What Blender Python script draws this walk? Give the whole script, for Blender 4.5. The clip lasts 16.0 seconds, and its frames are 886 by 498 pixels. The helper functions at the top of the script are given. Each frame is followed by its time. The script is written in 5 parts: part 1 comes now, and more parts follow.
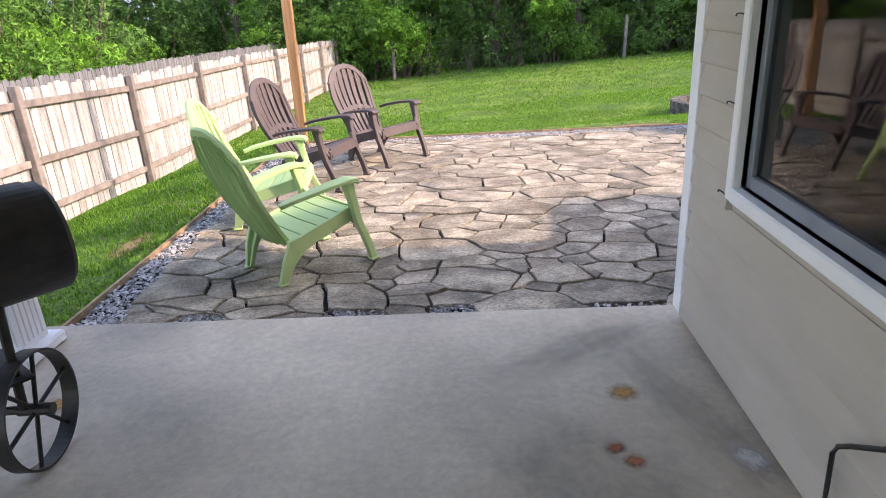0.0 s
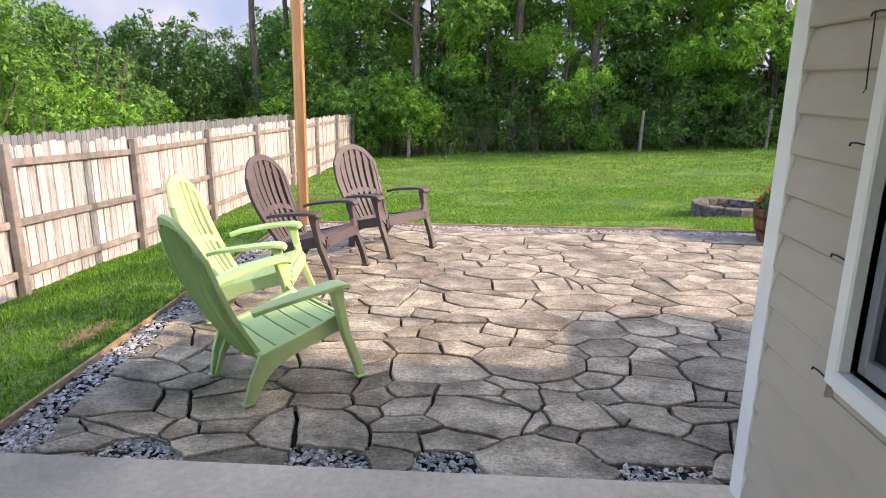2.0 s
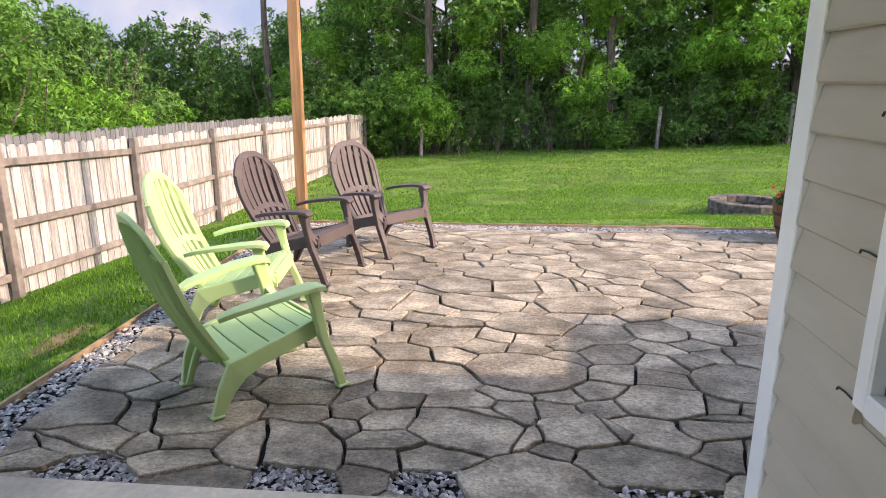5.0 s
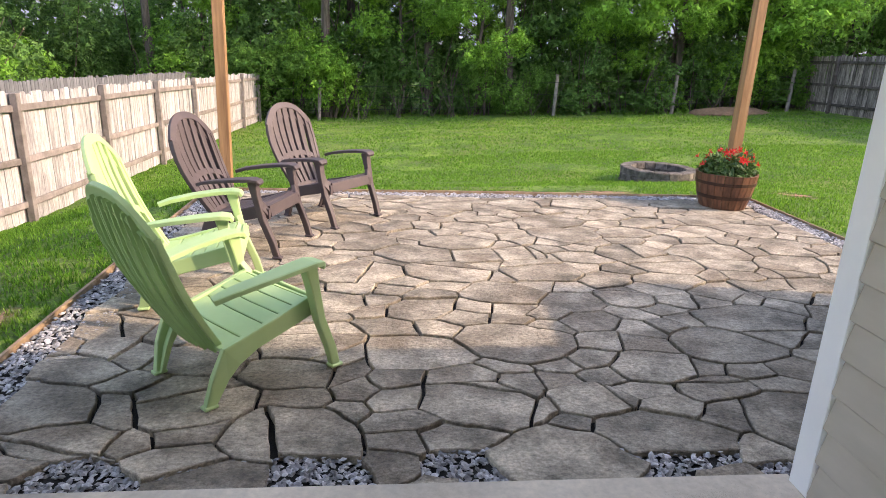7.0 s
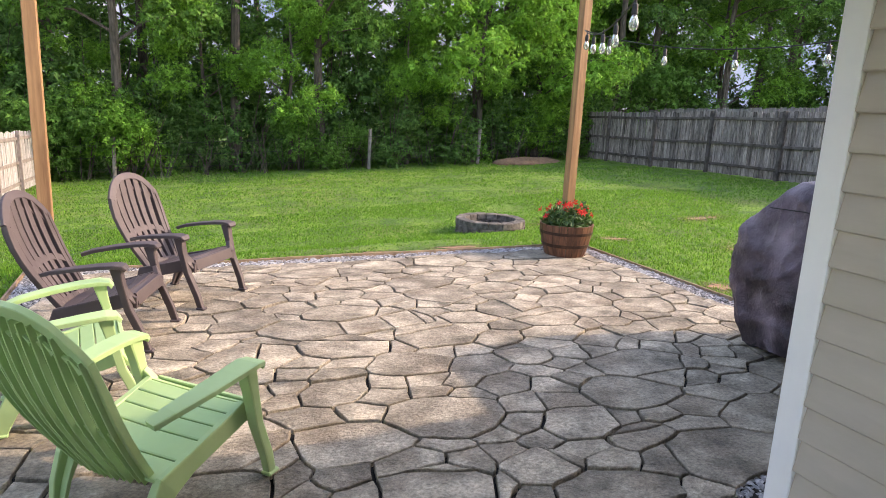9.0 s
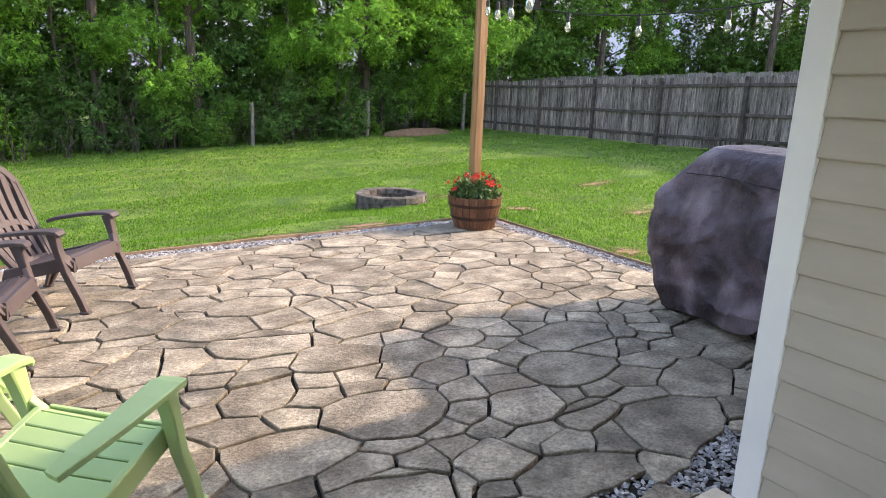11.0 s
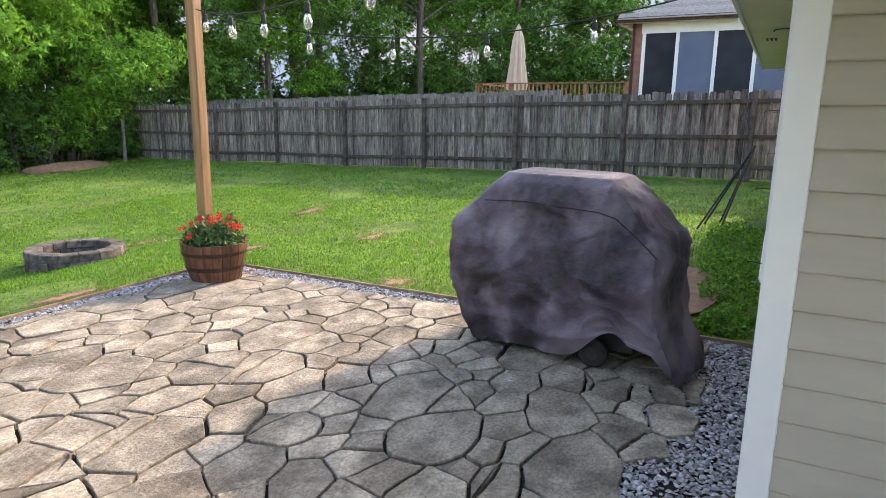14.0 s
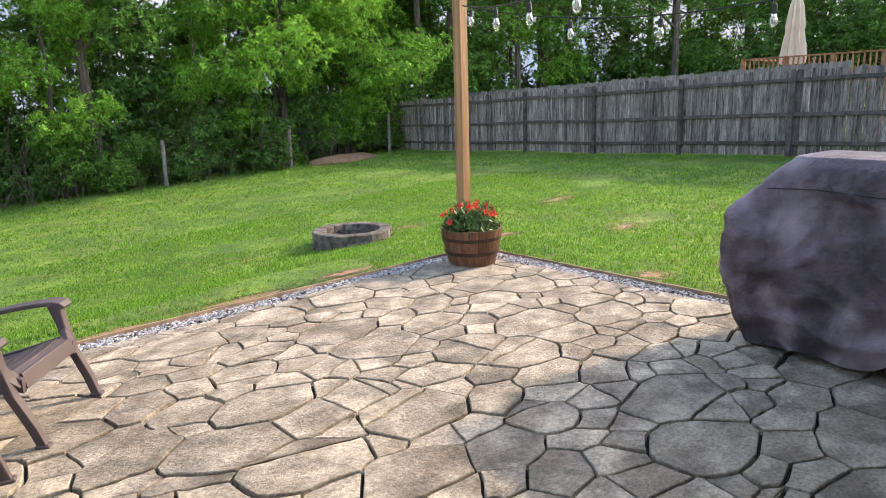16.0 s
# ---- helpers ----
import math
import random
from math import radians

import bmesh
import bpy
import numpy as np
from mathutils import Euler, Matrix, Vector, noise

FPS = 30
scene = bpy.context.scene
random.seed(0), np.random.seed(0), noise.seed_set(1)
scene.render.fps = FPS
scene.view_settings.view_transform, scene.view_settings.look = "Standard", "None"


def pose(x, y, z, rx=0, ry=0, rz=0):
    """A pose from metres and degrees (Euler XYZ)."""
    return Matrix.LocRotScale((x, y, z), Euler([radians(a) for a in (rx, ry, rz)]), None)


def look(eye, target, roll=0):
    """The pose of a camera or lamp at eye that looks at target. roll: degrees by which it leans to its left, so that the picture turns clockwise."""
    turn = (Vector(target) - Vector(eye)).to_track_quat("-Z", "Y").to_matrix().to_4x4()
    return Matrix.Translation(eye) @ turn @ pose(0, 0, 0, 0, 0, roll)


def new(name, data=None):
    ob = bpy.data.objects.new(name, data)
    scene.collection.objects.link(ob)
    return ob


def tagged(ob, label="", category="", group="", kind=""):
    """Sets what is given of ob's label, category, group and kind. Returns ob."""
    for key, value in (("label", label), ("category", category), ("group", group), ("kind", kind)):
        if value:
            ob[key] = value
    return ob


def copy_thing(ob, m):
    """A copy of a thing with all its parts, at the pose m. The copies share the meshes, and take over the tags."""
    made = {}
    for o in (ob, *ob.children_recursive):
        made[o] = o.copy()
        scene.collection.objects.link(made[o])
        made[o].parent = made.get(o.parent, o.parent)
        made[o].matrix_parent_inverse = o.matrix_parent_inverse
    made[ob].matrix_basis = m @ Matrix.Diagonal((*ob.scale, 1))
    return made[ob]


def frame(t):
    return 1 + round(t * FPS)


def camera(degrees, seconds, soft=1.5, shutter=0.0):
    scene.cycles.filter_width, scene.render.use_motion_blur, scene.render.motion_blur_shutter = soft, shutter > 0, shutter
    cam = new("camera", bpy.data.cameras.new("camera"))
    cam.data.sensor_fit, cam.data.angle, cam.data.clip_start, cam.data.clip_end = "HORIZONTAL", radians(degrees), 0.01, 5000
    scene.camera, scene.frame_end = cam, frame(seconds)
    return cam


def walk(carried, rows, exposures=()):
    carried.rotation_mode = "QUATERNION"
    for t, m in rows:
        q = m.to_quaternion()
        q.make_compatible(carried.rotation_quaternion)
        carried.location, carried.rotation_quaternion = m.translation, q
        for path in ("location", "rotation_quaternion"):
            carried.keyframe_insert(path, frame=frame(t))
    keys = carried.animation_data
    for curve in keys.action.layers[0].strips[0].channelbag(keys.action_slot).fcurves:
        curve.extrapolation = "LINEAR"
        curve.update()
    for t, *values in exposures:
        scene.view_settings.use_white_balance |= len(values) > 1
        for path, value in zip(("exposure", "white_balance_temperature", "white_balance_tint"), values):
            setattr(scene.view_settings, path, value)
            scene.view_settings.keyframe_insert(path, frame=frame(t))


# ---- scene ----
cam = camera(69.2, 16.0, 0.9)
EXPOSURES = [(0, 2.56, 7700, 25), (1.2, 2.46, 7800, 23), (2.2, 2.42, 7900, 22), (7, 2.38, 8000, 22), (11, 2.44, 8000, 19), (16, 2.46, 8000, 17)]
PATH = [
    (0, (-0.957, -2.788, 1.631), (-1.057, -0.926, 0.907), -3.4),
    (0.5, (-0.997, -2.66, 1.654), (-1.095, -0.769, 1.011), -3.1),
    (1, (-1.018, -2.521, 1.661), (-1.105, -0.606, 1.091), -2.1),
    (1.5, (-0.976, -2.304, 1.677), (-1.082, -0.372, 1.17), 0.3),
    (2, (-0.977, -2.142, 1.671), (-1.09, -0.21, 1.167), 0.6),
    (2.5, (-1.007, -2.052, 1.651), (-1.103, -0.116, 1.157), 0.3),
    (3, (-0.953, -1.973, 1.62), (-1.014, -0.024, 1.175), 1.0),
    (3.5, (-0.886, -1.913, 1.616), (-0.989, 0.039, 1.192), 1.5),
    (4, (-0.826, -1.898, 1.598), (-1.004, 0.04, 1.137), 0.5),
    (4.2, (-0.812, -1.892, 1.6), (-0.992, 0.042, 1.122), 0.2),
    (6.3, (-1.105, -1.812, 1.572), (-1.217, 0.114, 1.044), 0.3),
    (6.5, (-1.205, -1.811, 1.575), (-1.25, 0.111, 1.025), 0.8),
    (7, (-1.406, -1.723, 1.578), (-1.221, 0.176, 0.977), 2.1),
    (7.5, (-1.593, -1.604, 1.605), (-1.336, 0.282, 0.992), 0.2),
    (8, (-1.777, -1.513, 1.62), (-1.347, 0.339, 1.001), 0.4),
    (8.5, (-1.932, -1.475, 1.653), (-1.312, 0.339, 1.085), 0.7),
    (8.7, (-1.965, -1.476, 1.682), (-1.276, 0.346, 1.228), 1.2),
    (10.8, (-2.076, -1.2, 1.662), (-1.046, 0.447, 1.188), 1.4),
    (11, (-2.077, -1.117, 1.662), (-1.014, 0.5, 1.157), 1.6),
    (11.5, (-2.124, -0.925, 1.652), (-1.006, 0.636, 1.092), 1.8),
    (12, (-2.203, -0.705, 1.677), (-0.982, 0.774, 1.109), 1.1),
    (12.5, (-2.212, -0.495, 1.657), (-0.919, 0.925, 1.1), 1.2),
    (13, (-2.17, -0.274, 1.673), (-0.706, 1.008, 1.21), 0.3),
    (13.5, (-2.179, -0.1, 1.681), (-0.474, 0.851, 1.251), 1.3),
    (14, (-2.218, 0.02, 1.688), (-0.479, 0.913, 1.264), 0.7),
    (14.5, (-2.232, 0.063, 1.681), (-0.468, 0.908, 1.262), 0.7),
    (15, (-2.242, 0.098, 1.678), (-0.488, 0.967, 1.267), 0.4),
    (15.5, (-2.252, 0.118, 1.671), (-0.73, 1.348, 1.257), -0.7),
    (16, (-2.246, 0.161, 1.677), (-0.963, 1.628, 1.227), -2.1),
]
walk(cam, [(t, look(eye, target, roll)) for t, eye, target, roll in PATH], EXPOSURES)

# ---------------------------------------------------------------- light
SUN_EL, SUN_AZ = 27.0, 12.0          # degrees up; degrees from +x towards -y
world = bpy.data.worlds.new("sky")
scene.world = world
world.use_nodes = True
wn = world.node_tree
sky = wn.nodes.new("ShaderNodeTexSky")
sky.sky_type = "NISHITA"
sky.sun_disc = False
sky.sun_elevation = radians(SUN_EL)
sky.sun_rotation = radians(90 + SUN_AZ)
sky.air_density, sky.dust_density, sky.ozone_density = 1.0, 1.2, 1.0
wn.nodes["Background"].inputs["Strength"].default_value = 0.15
wn.links.new(sky.outputs[0], wn.nodes["Background"].inputs[0])
sun_dir = Vector((math.cos(radians(SUN_EL)) * math.cos(radians(SUN_AZ)), -math.cos(radians(SUN_EL)) * math.sin(radians(SUN_AZ)), math.sin(radians(SUN_EL))))
sl = bpy.data.lights.new("sun", "SUN")
sl.energy, sl.angle, sl.color = 1.16, radians(0.7), (1.0, 0.91, 0.77)
sun = new("sun", sl)
sun.matrix_world = look((30, -8, 18), Vector((30, -8, 18)) - sun_dir)

# ---------------------------------------------------------------- materials
def mat(name, c1, c2=None, rough=0.7, scale=8.0, detail=6.0, bump=0.2, bscale=None, metal=0.0, stretch=(1, 1, 1), rnd=0.0, spots=None, coords="Object", lo=0.35, hi=0.65, island=False, dist=0.02, coat=0.0, trans=0.0, spec=0.5, fine=0.0, fscale=None):
    """A surface with a broad and a fine variation of colour, fine relief and an optional stain colour."""
    m = bpy.data.materials.new(name)
    m.use_nodes = True
    nt = m.node_tree
    b = nt.nodes["Principled BSDF"]
    b.inputs["Roughness"].default_value = rough
    b.inputs["Metallic"].default_value = metal
    b.inputs["Coat Weight"].default_value = coat
    b.inputs["Specular IOR Level"].default_value = spec
    tc = nt.nodes.new("ShaderNodeTexCoord")
    mp = nt.nodes.new("ShaderNodeMapping")
    mp.inputs["Scale"].default_value = stretch
    nt.links.new(tc.outputs[coords], mp.inputs[0])
    vec = mp.outputs[0]
    if rnd or island:
        oi = nt.nodes.new("ShaderNodeNewGeometry" if island else "ShaderNodeObjectInfo")
        rv = oi.outputs["Random Per Island" if island else "Random"]
        ad = nt.nodes.new("ShaderNodeVectorMath")
        ad.operation = "ADD"
        sc = nt.nodes.new("ShaderNodeMath")
        sc.operation = "MULTIPLY"
        sc.inputs[1].default_value = 37.0
        nt.links.new(rv, sc.inputs[0])
        nt.links.new(vec, ad.inputs[0])
        nt.links.new(sc.outputs[0], ad.inputs[1])
        vec = ad.outputs[0]
    n1 = nt.nodes.new("ShaderNodeTexNoise")
    n1.inputs["Scale"].default_value = scale
    n1.inputs["Detail"].default_value = detail
    n1.inputs["Roughness"].default_value = 0.62
    nt.links.new(vec, n1.inputs["Vector"])
    ramp = nt.nodes.new("ShaderNodeValToRGB")
    ramp.color_ramp.elements[0].position, ramp.color_ramp.elements[1].position = lo, hi
    ramp.color_ramp.elements[0].color = (*c1, 1)
    ramp.color_ramp.elements[1].color = (*(c2 or c1), 1)
    nt.links.new(n1.outputs["Fac"], ramp.inputs[0])
    col = ramp.outputs[0]
    if spots:
        sc3, sname, samt = spots
        n3 = nt.nodes.new("ShaderNodeTexNoise")
        n3.inputs["Scale"].default_value = sc3
        n3.inputs["Detail"].default_value = 3
        nt.links.new(vec, n3.inputs["Vector"])
        r3 = nt.nodes.new("ShaderNodeValToRGB")
        r3.color_ramp.elements[0].position, r3.color_ramp.elements[1].position = 0.48, 0.68
        r3.color_ramp.elements[0].color, r3.color_ramp.elements[1].color = (0, 0, 0, 1), (samt, samt, samt, 1)
        nt.links.new(n3.outputs["Fac"], r3.inputs[0])
        mx = nt.nodes.new("ShaderNodeMixRGB")
        mx.inputs[2].default_value = (*sname, 1)
        nt.links.new(r3.outputs[0], mx.inputs[0])
        nt.links.new(col, mx.inputs[1])
        col = mx.outputs[0]
    if fine:
        nf = nt.nodes.new("ShaderNodeTexNoise")
        nf.inputs["Scale"].default_value = fscale or scale * 7
        nf.inputs["Detail"].default_value = 8
        nf.inputs["Roughness"].default_value = 0.7
        nt.links.new(vec, nf.inputs["Vector"])
        rf = nt.nodes.new("ShaderNodeMapRange")
        rf.inputs["From Min"].default_value, rf.inputs["From Max"].default_value = 0.32, 0.68
        rf.inputs["To Min"].default_value, rf.inputs["To Max"].default_value = 1 - fine, 1 + fine
        nt.links.new(nf.outputs["Fac"], rf.inputs["Value"])
        hf = nt.nodes.new("ShaderNodeHueSaturation")
        nt.links.new(rf.outputs[0], hf.inputs["Value"])
        nt.links.new(col, hf.inputs["Color"])
        col = hf.outputs[0]
    if rnd or island:
        hv = nt.nodes.new("ShaderNodeHueSaturation")
        mr = nt.nodes.new("ShaderNodeMapRange")
        mr.inputs["To Min"].default_value, mr.inputs["To Max"].default_value = 1 - rnd, 1 + rnd
        nt.links.new(rv, mr.inputs["Value"])
        nt.links.new(mr.outputs[0], hv.inputs["Value"])
        nt.links.new(col, hv.inputs["Color"])
        col = hv.outputs[0]
    nt.links.new(col, b.inputs["Base Color"])
    if trans:
        b.inputs["Subsurface Weight"].default_value = 0.0
        tr = nt.nodes.new("ShaderNodeBsdfTranslucent")
        ms = nt.nodes.new("ShaderNodeMixShader")
        ms.inputs[0].default_value = trans
        nt.links.new(col, tr.inputs[0])
        nt.links.new(b.outputs[0], ms.inputs[1])
        nt.links.new(tr.outputs[0], ms.inputs[2])
        nt.links.new(ms.outputs[0], nt.nodes["Material Output"].inputs[0])
    if bump:
        n2 = nt.nodes.new("ShaderNodeTexNoise")
        n2.inputs["Scale"].default_value = bscale or scale * 6
        n2.inputs["Detail"].default_value = 8
        n2.inputs["Roughness"].default_value = 0.65
        nt.links.new(vec, n2.inputs["Vector"])
        bp = nt.nodes.new("ShaderNodeBump")
        bp.inputs["Strength"].default_value = bump
        bp.inputs["Distance"].default_value = dist
        nt.links.new(n2.outputs["Fac"], bp.inputs["Height"])
        nt.links.new(bp.outputs[0], b.inputs["Normal"])
    return m


def glass(name, tint=(1, 1, 1), rough=0.0, ior=1.45):
    m = bpy.data.materials.new(name)
    m.use_nodes = True
    b = m.node_tree.nodes["Principled BSDF"]
    b.inputs["Base Color"].default_value = (*tint, 1)
    b.inputs["Roughness"].default_value = rough
    b.inputs["Transmission Weight"].default_value = 1.0
    b.inputs["IOR"].default_value = ior
    return m


M = dict(
    stone=mat("flagstone", (0.135, 0.115, 0.087), (0.50, 0.428, 0.330), 0.82, 4.2, 14, 1.0, 30, rnd=0.22, spots=(2.6, (0.135, 0.100, 0.068), 0.62), lo=0.34, hi=0.66, dist=0.022, stretch=(0.95, 1.12, 1), fine=0.46, fscale=48),
    joint=mat("joint_soil", (0.008, 0.007, 0.006), (0.02, 0.017, 0.014), 0.95, 20, 6, 0.5),
    gravel=mat("gravel", (0.20, 0.20, 0.21), (0.46, 0.45, 0.45), 0.8, 30, 3, 0.3, island=True, rnd=0.55),
    concrete=mat("concrete", (0.488, 0.409, 0.317), (0.671, 0.566, 0.441), 0.62, 1.3, 9, 0.12, 60, fine=0.14, fscale=26, spots=(0.9, (0.30, 0.262, 0.215), 0.85), dist=0.006),
    grass=mat("grass_ground", (0.05, 0.13, 0.012), (0.135, 0.245, 0.024), 0.9, 1.3, 12, 0.9, 40, spots=(0.6, (0.19, 0.20, 0.05), 0.35), dist=0.05, lo=0.38, hi=0.62, fine=0.7, fscale=22),
    blade=mat("grass_blade", (0.052, 0.180, 0.018), (0.185, 0.37, 0.038), 0.6, 1.1, 8, 0, trans=0.58, island=True, rnd=0.42, lo=0.38, hi=0.62),
    soil=mat("bare_soil", (0.16, 0.09, 0.052), (0.26, 0.16, 0.10), 0.95, 9, 8, 0.6),
    siding=mat("vinyl_siding", (0.41, 0.365, 0.31), (0.47, 0.42, 0.36), 0.55, 1.5, 6, 0.06, 90, stretch=(1, 1, 4), dist=0.003),
    white=mat("white_paint", (0.76, 0.77, 0.80), (0.83, 0.83, 0.84), 0.45, 3, 6, 0.05, 60, dist=0.004),
    soffit=mat("soffit_paint", (0.66, 0.63, 0.56), (0.72, 0.69, 0.61), 0.6, 3, 5, 0.05),
    fence_far=mat("far_fence", (0.14, 0.135, 0.13), (0.24, 0.23, 0.225), 0.9, 5, 8, 0.3, 30, stretch=(3, 3, 0.35), island=True, rnd=0.2, spec=0.2),
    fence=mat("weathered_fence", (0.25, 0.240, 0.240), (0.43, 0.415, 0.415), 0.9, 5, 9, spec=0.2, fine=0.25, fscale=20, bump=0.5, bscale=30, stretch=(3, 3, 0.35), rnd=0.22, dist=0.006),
    # right fence's boards and rails: its shaded side put into a darker colour
    fence_shaded=mat("shaded_fence", (0.070, 0.061, 0.058), (0.270, 0.245, 0.235), 0.9, 5, 9, 0.5, 30, stretch=(3, 3, 0.35), rnd=0.42, dist=0.006, spec=0.2, fine=0.3, fscale=20),
    rail_shaded=mat("shaded_rail", (0.06, 0.05, 0.047), (0.13, 0.115, 0.11), 0.9, 6, 8, 0.4, 30, rnd=0.2, spec=0.2),
    strip=mat("dark_fence_board", (0.10, 0.105, 0.115), (0.17, 0.175, 0.185), 0.9, 5, 8, 0.3, 30, stretch=(3, 3, 0.35), island=True, rnd=0.15, spec=0.2),
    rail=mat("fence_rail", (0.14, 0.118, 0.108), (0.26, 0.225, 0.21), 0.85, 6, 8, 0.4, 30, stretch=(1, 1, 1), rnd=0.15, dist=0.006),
    cedar=mat("new_timber", (0.19, 0.095, 0.04), (0.36, 0.20, 0.092), 0.7, 4, 9, 0.35, 25, stretch=(4, 4, 0.3), dist=0.005, rnd=0.1),
    edge=mat("timber_edging", (0.19, 0.125, 0.075), (0.36, 0.25, 0.155), 0.85, 8, 8, 0.4, 30, rnd=0.12),
    green=mat("green_resin", (0.36, 0.52, 0.23), (0.41, 0.57, 0.27), 0.5, 2, 4, 0.12, 220, dist=0.002),
    brown=mat("brown_resin", (0.058, 0.042, 0.045), (0.080, 0.060, 0.062), 0.62, 3, 4, 0.12, 220, dist=0.002),
    cover=mat("grill_cover_fabric", (0.024, 0.016, 0.023), (0.125, 0.092, 0.118), 0.48, 2.6, 5, 0.7, 5.0, dist=0.07, lo=0.40, hi=0.62, spots=(2.2, (0.30, 0.245, 0.285), 0.8)),
    black=mat("black_iron", (0.010, 0.010, 0.011), (0.03, 0.028, 0.028), 0.48, 12, 5, 0.15, 80, dist=0.003, spots=(9, (0.08, 0.035, 0.018), 0.25)),
    rubber=mat("black_rubber", (0.012, 0.012, 0.012), (0.025, 0.025, 0.025), 0.8, 20, 3, 0.1),
    barrel=mat("barrel_wood", (0.07, 0.026, 0.014), (0.20, 0.085, 0.045), 0.55, 5, 8, 0.4, 25, stretch=(4, 4, 0.4), rnd=0.2, dist=0.005),
    hoop=mat("dark_hoop", (0.045, 0.026, 0.02), (0.09, 0.05, 0.035), 0.55, 10, 5, 0.2, metal=0.6),
    leaf=mat("tree_leaf", (0.062, 0.165, 0.028), (0.140, 0.300, 0.055), 0.7, 0.35, 5, 0, spec=0.25, trans=0.4, island=True, rnd=0.4, lo=0.3, hi=0.7),
    leaf_b=mat("bright_leaf", (0.10, 0.26, 0.03), (0.20, 0.42, 0.06), 0.7, 0.35, 5, 0, spec=0.25, trans=0.45, island=True, rnd=0.35, lo=0.3, hi=0.7),
    leaf_d=mat("dark_leaf", (0.046, 0.125, 0.030), (0.110, 0.230, 0.052), 0.7, 0.35, 5, 0, spec=0.25, trans=0.3, island=True, rnd=0.4, lo=0.3, hi=0.7),
    plant=mat("plant_leaf", (0.035, 0.09, 0.02), (0.08, 0.16, 0.04), 0.5, 6, 4, 0, trans=0.3, island=True, rnd=0.3),
    petal=mat("red_petal", (0.62, 0.012, 0.015), (0.75, 0.04, 0.03), 0.5, 9, 3, 0, trans=0.25, island=True, rnd=0.15),
    bark=mat("bark", (0.045, 0.035, 0.028), (0.13, 0.105, 0.085), 0.9, 5, 9, 0.8, 20, stretch=(3, 3, 0.5), dist=0.03, rnd=0.15),
    block=mat("fire_pit_block", (0.045, 0.038, 0.033), (0.175, 0.152, 0.132), 0.9, 9, 8, 0.6, 40, rnd=0.2, dist=0.01),
    ash=mat("ash", (0.03, 0.028, 0.026), (0.08, 0.075, 0.07), 0.95, 10, 6, 0.5),
    shingle=mat("roof_shingle", (0.20, 0.18, 0.165), (0.34, 0.31, 0.285), 0.9, 14, 6, 0.5, 60, rnd=0.2),
    brick=mat("brick", (0.23, 0.10, 0.075), (0.34, 0.17, 0.13), 0.88, 5, 8, 0.4, 40),
    canvas=mat("beige_canvas", (0.52, 0.42, 0.33), (0.60, 0.50, 0.40), 0.8, 3, 6, 0.3, 12),
    deckwood=mat("deck_rail_wood", (0.22, 0.095, 0.05), (0.35, 0.175, 0.09), 0.75, 5, 8, 0.3, 30, rnd=0.15),
    pane=mat("dark_pane", (0.012, 0.016, 0.024), (0.02, 0.026, 0.036), 0.1, 1, 2, 0, spec=0.35),
    bluepane=mat("blind_pane", (0.10, 0.13, 0.21), (0.12, 0.155, 0.24), 0.2, 1, 2, 0, spec=0.35),
    cable=mat("black_cable", (0.012, 0.013, 0.012), (0.02, 0.02, 0.02), 0.6, 20, 2, 0),
    glass=glass("clear_glass"), steel=mat("spring_steel", (0.35, 0.35, 0.35), (0.5, 0.5, 0.5), 0.35, 20, 3, 0.1, metal=1.0),
    room=mat("unlit_room_wall", (0.05, 0.047, 0.045), (0.07, 0.066, 0.062), 0.9, 3, 4, 0),
    filament=mat("filament_holder", (0.55, 0.42, 0.20), (0.6, 0.5, 0.3), 0.4, 9, 2, 0),
)

# ---------------------------------------------------------------- mesh helpers
def obj(name, bm, material, parent=None, label="", smooth=False):
    me = bpy.data.meshes.new(name)
    bm.to_mesh(me)
    bm.free()
    for mm in (material if isinstance(material, (list, tuple)) else [material]):
        me.materials.append(mm)
    if smooth:
        me.polygons.foreach_set("use_smooth", [True] * len(me.polygons))
    ob = new(name, me)
    ob.parent = parent
    if label:
        ob["label"] = label
    return ob


def part(name, bm, material, parent, label="", smooth=False):
    return obj(name, bm, material, parent, label, smooth)


def group_at(name, m, label, category, group="", kind=""):
    e = new(name)
    e.empty_display_size = 0.1
    e.matrix_basis = m
    return tagged(e, label, category, group, kind)


def box(bm, x0, x1, y0, y1, z0, z1, bev=0.0, m=None):
    r = bmesh.ops.create_cube(bm, size=1.0, matrix=Matrix.Translation(((x0 + x1) / 2, (y0 + y1) / 2, (z0 + z1) / 2)) @ Matrix.Diagonal((x1 - x0, y1 - y0, z1 - z0, 1)))
    vs = r["verts"]
    if bev:
        es = list({e for v in vs for e in v.link_edges})
        vs = bmesh.ops.bevel(bm, geom=es, offset=bev, segments=1, affect="EDGES", profile=0.5)["verts"]
    if m is not None:
        bmesh.ops.transform(bm, matrix=m, verts=list(vs))
    return vs


def bx(*a, **k):
    bm = bmesh.new()
    box(bm, *a, **k)
    return bm


def raw(name, verts, faces, material, parent=None, label=""):
    me = bpy.data.meshes.new(name)
    me.from_pydata(verts, [], faces)
    me.materials.append(material)
    ob = new(name, me)
    ob.parent = parent
    if label:
        ob["label"] = label
    return ob


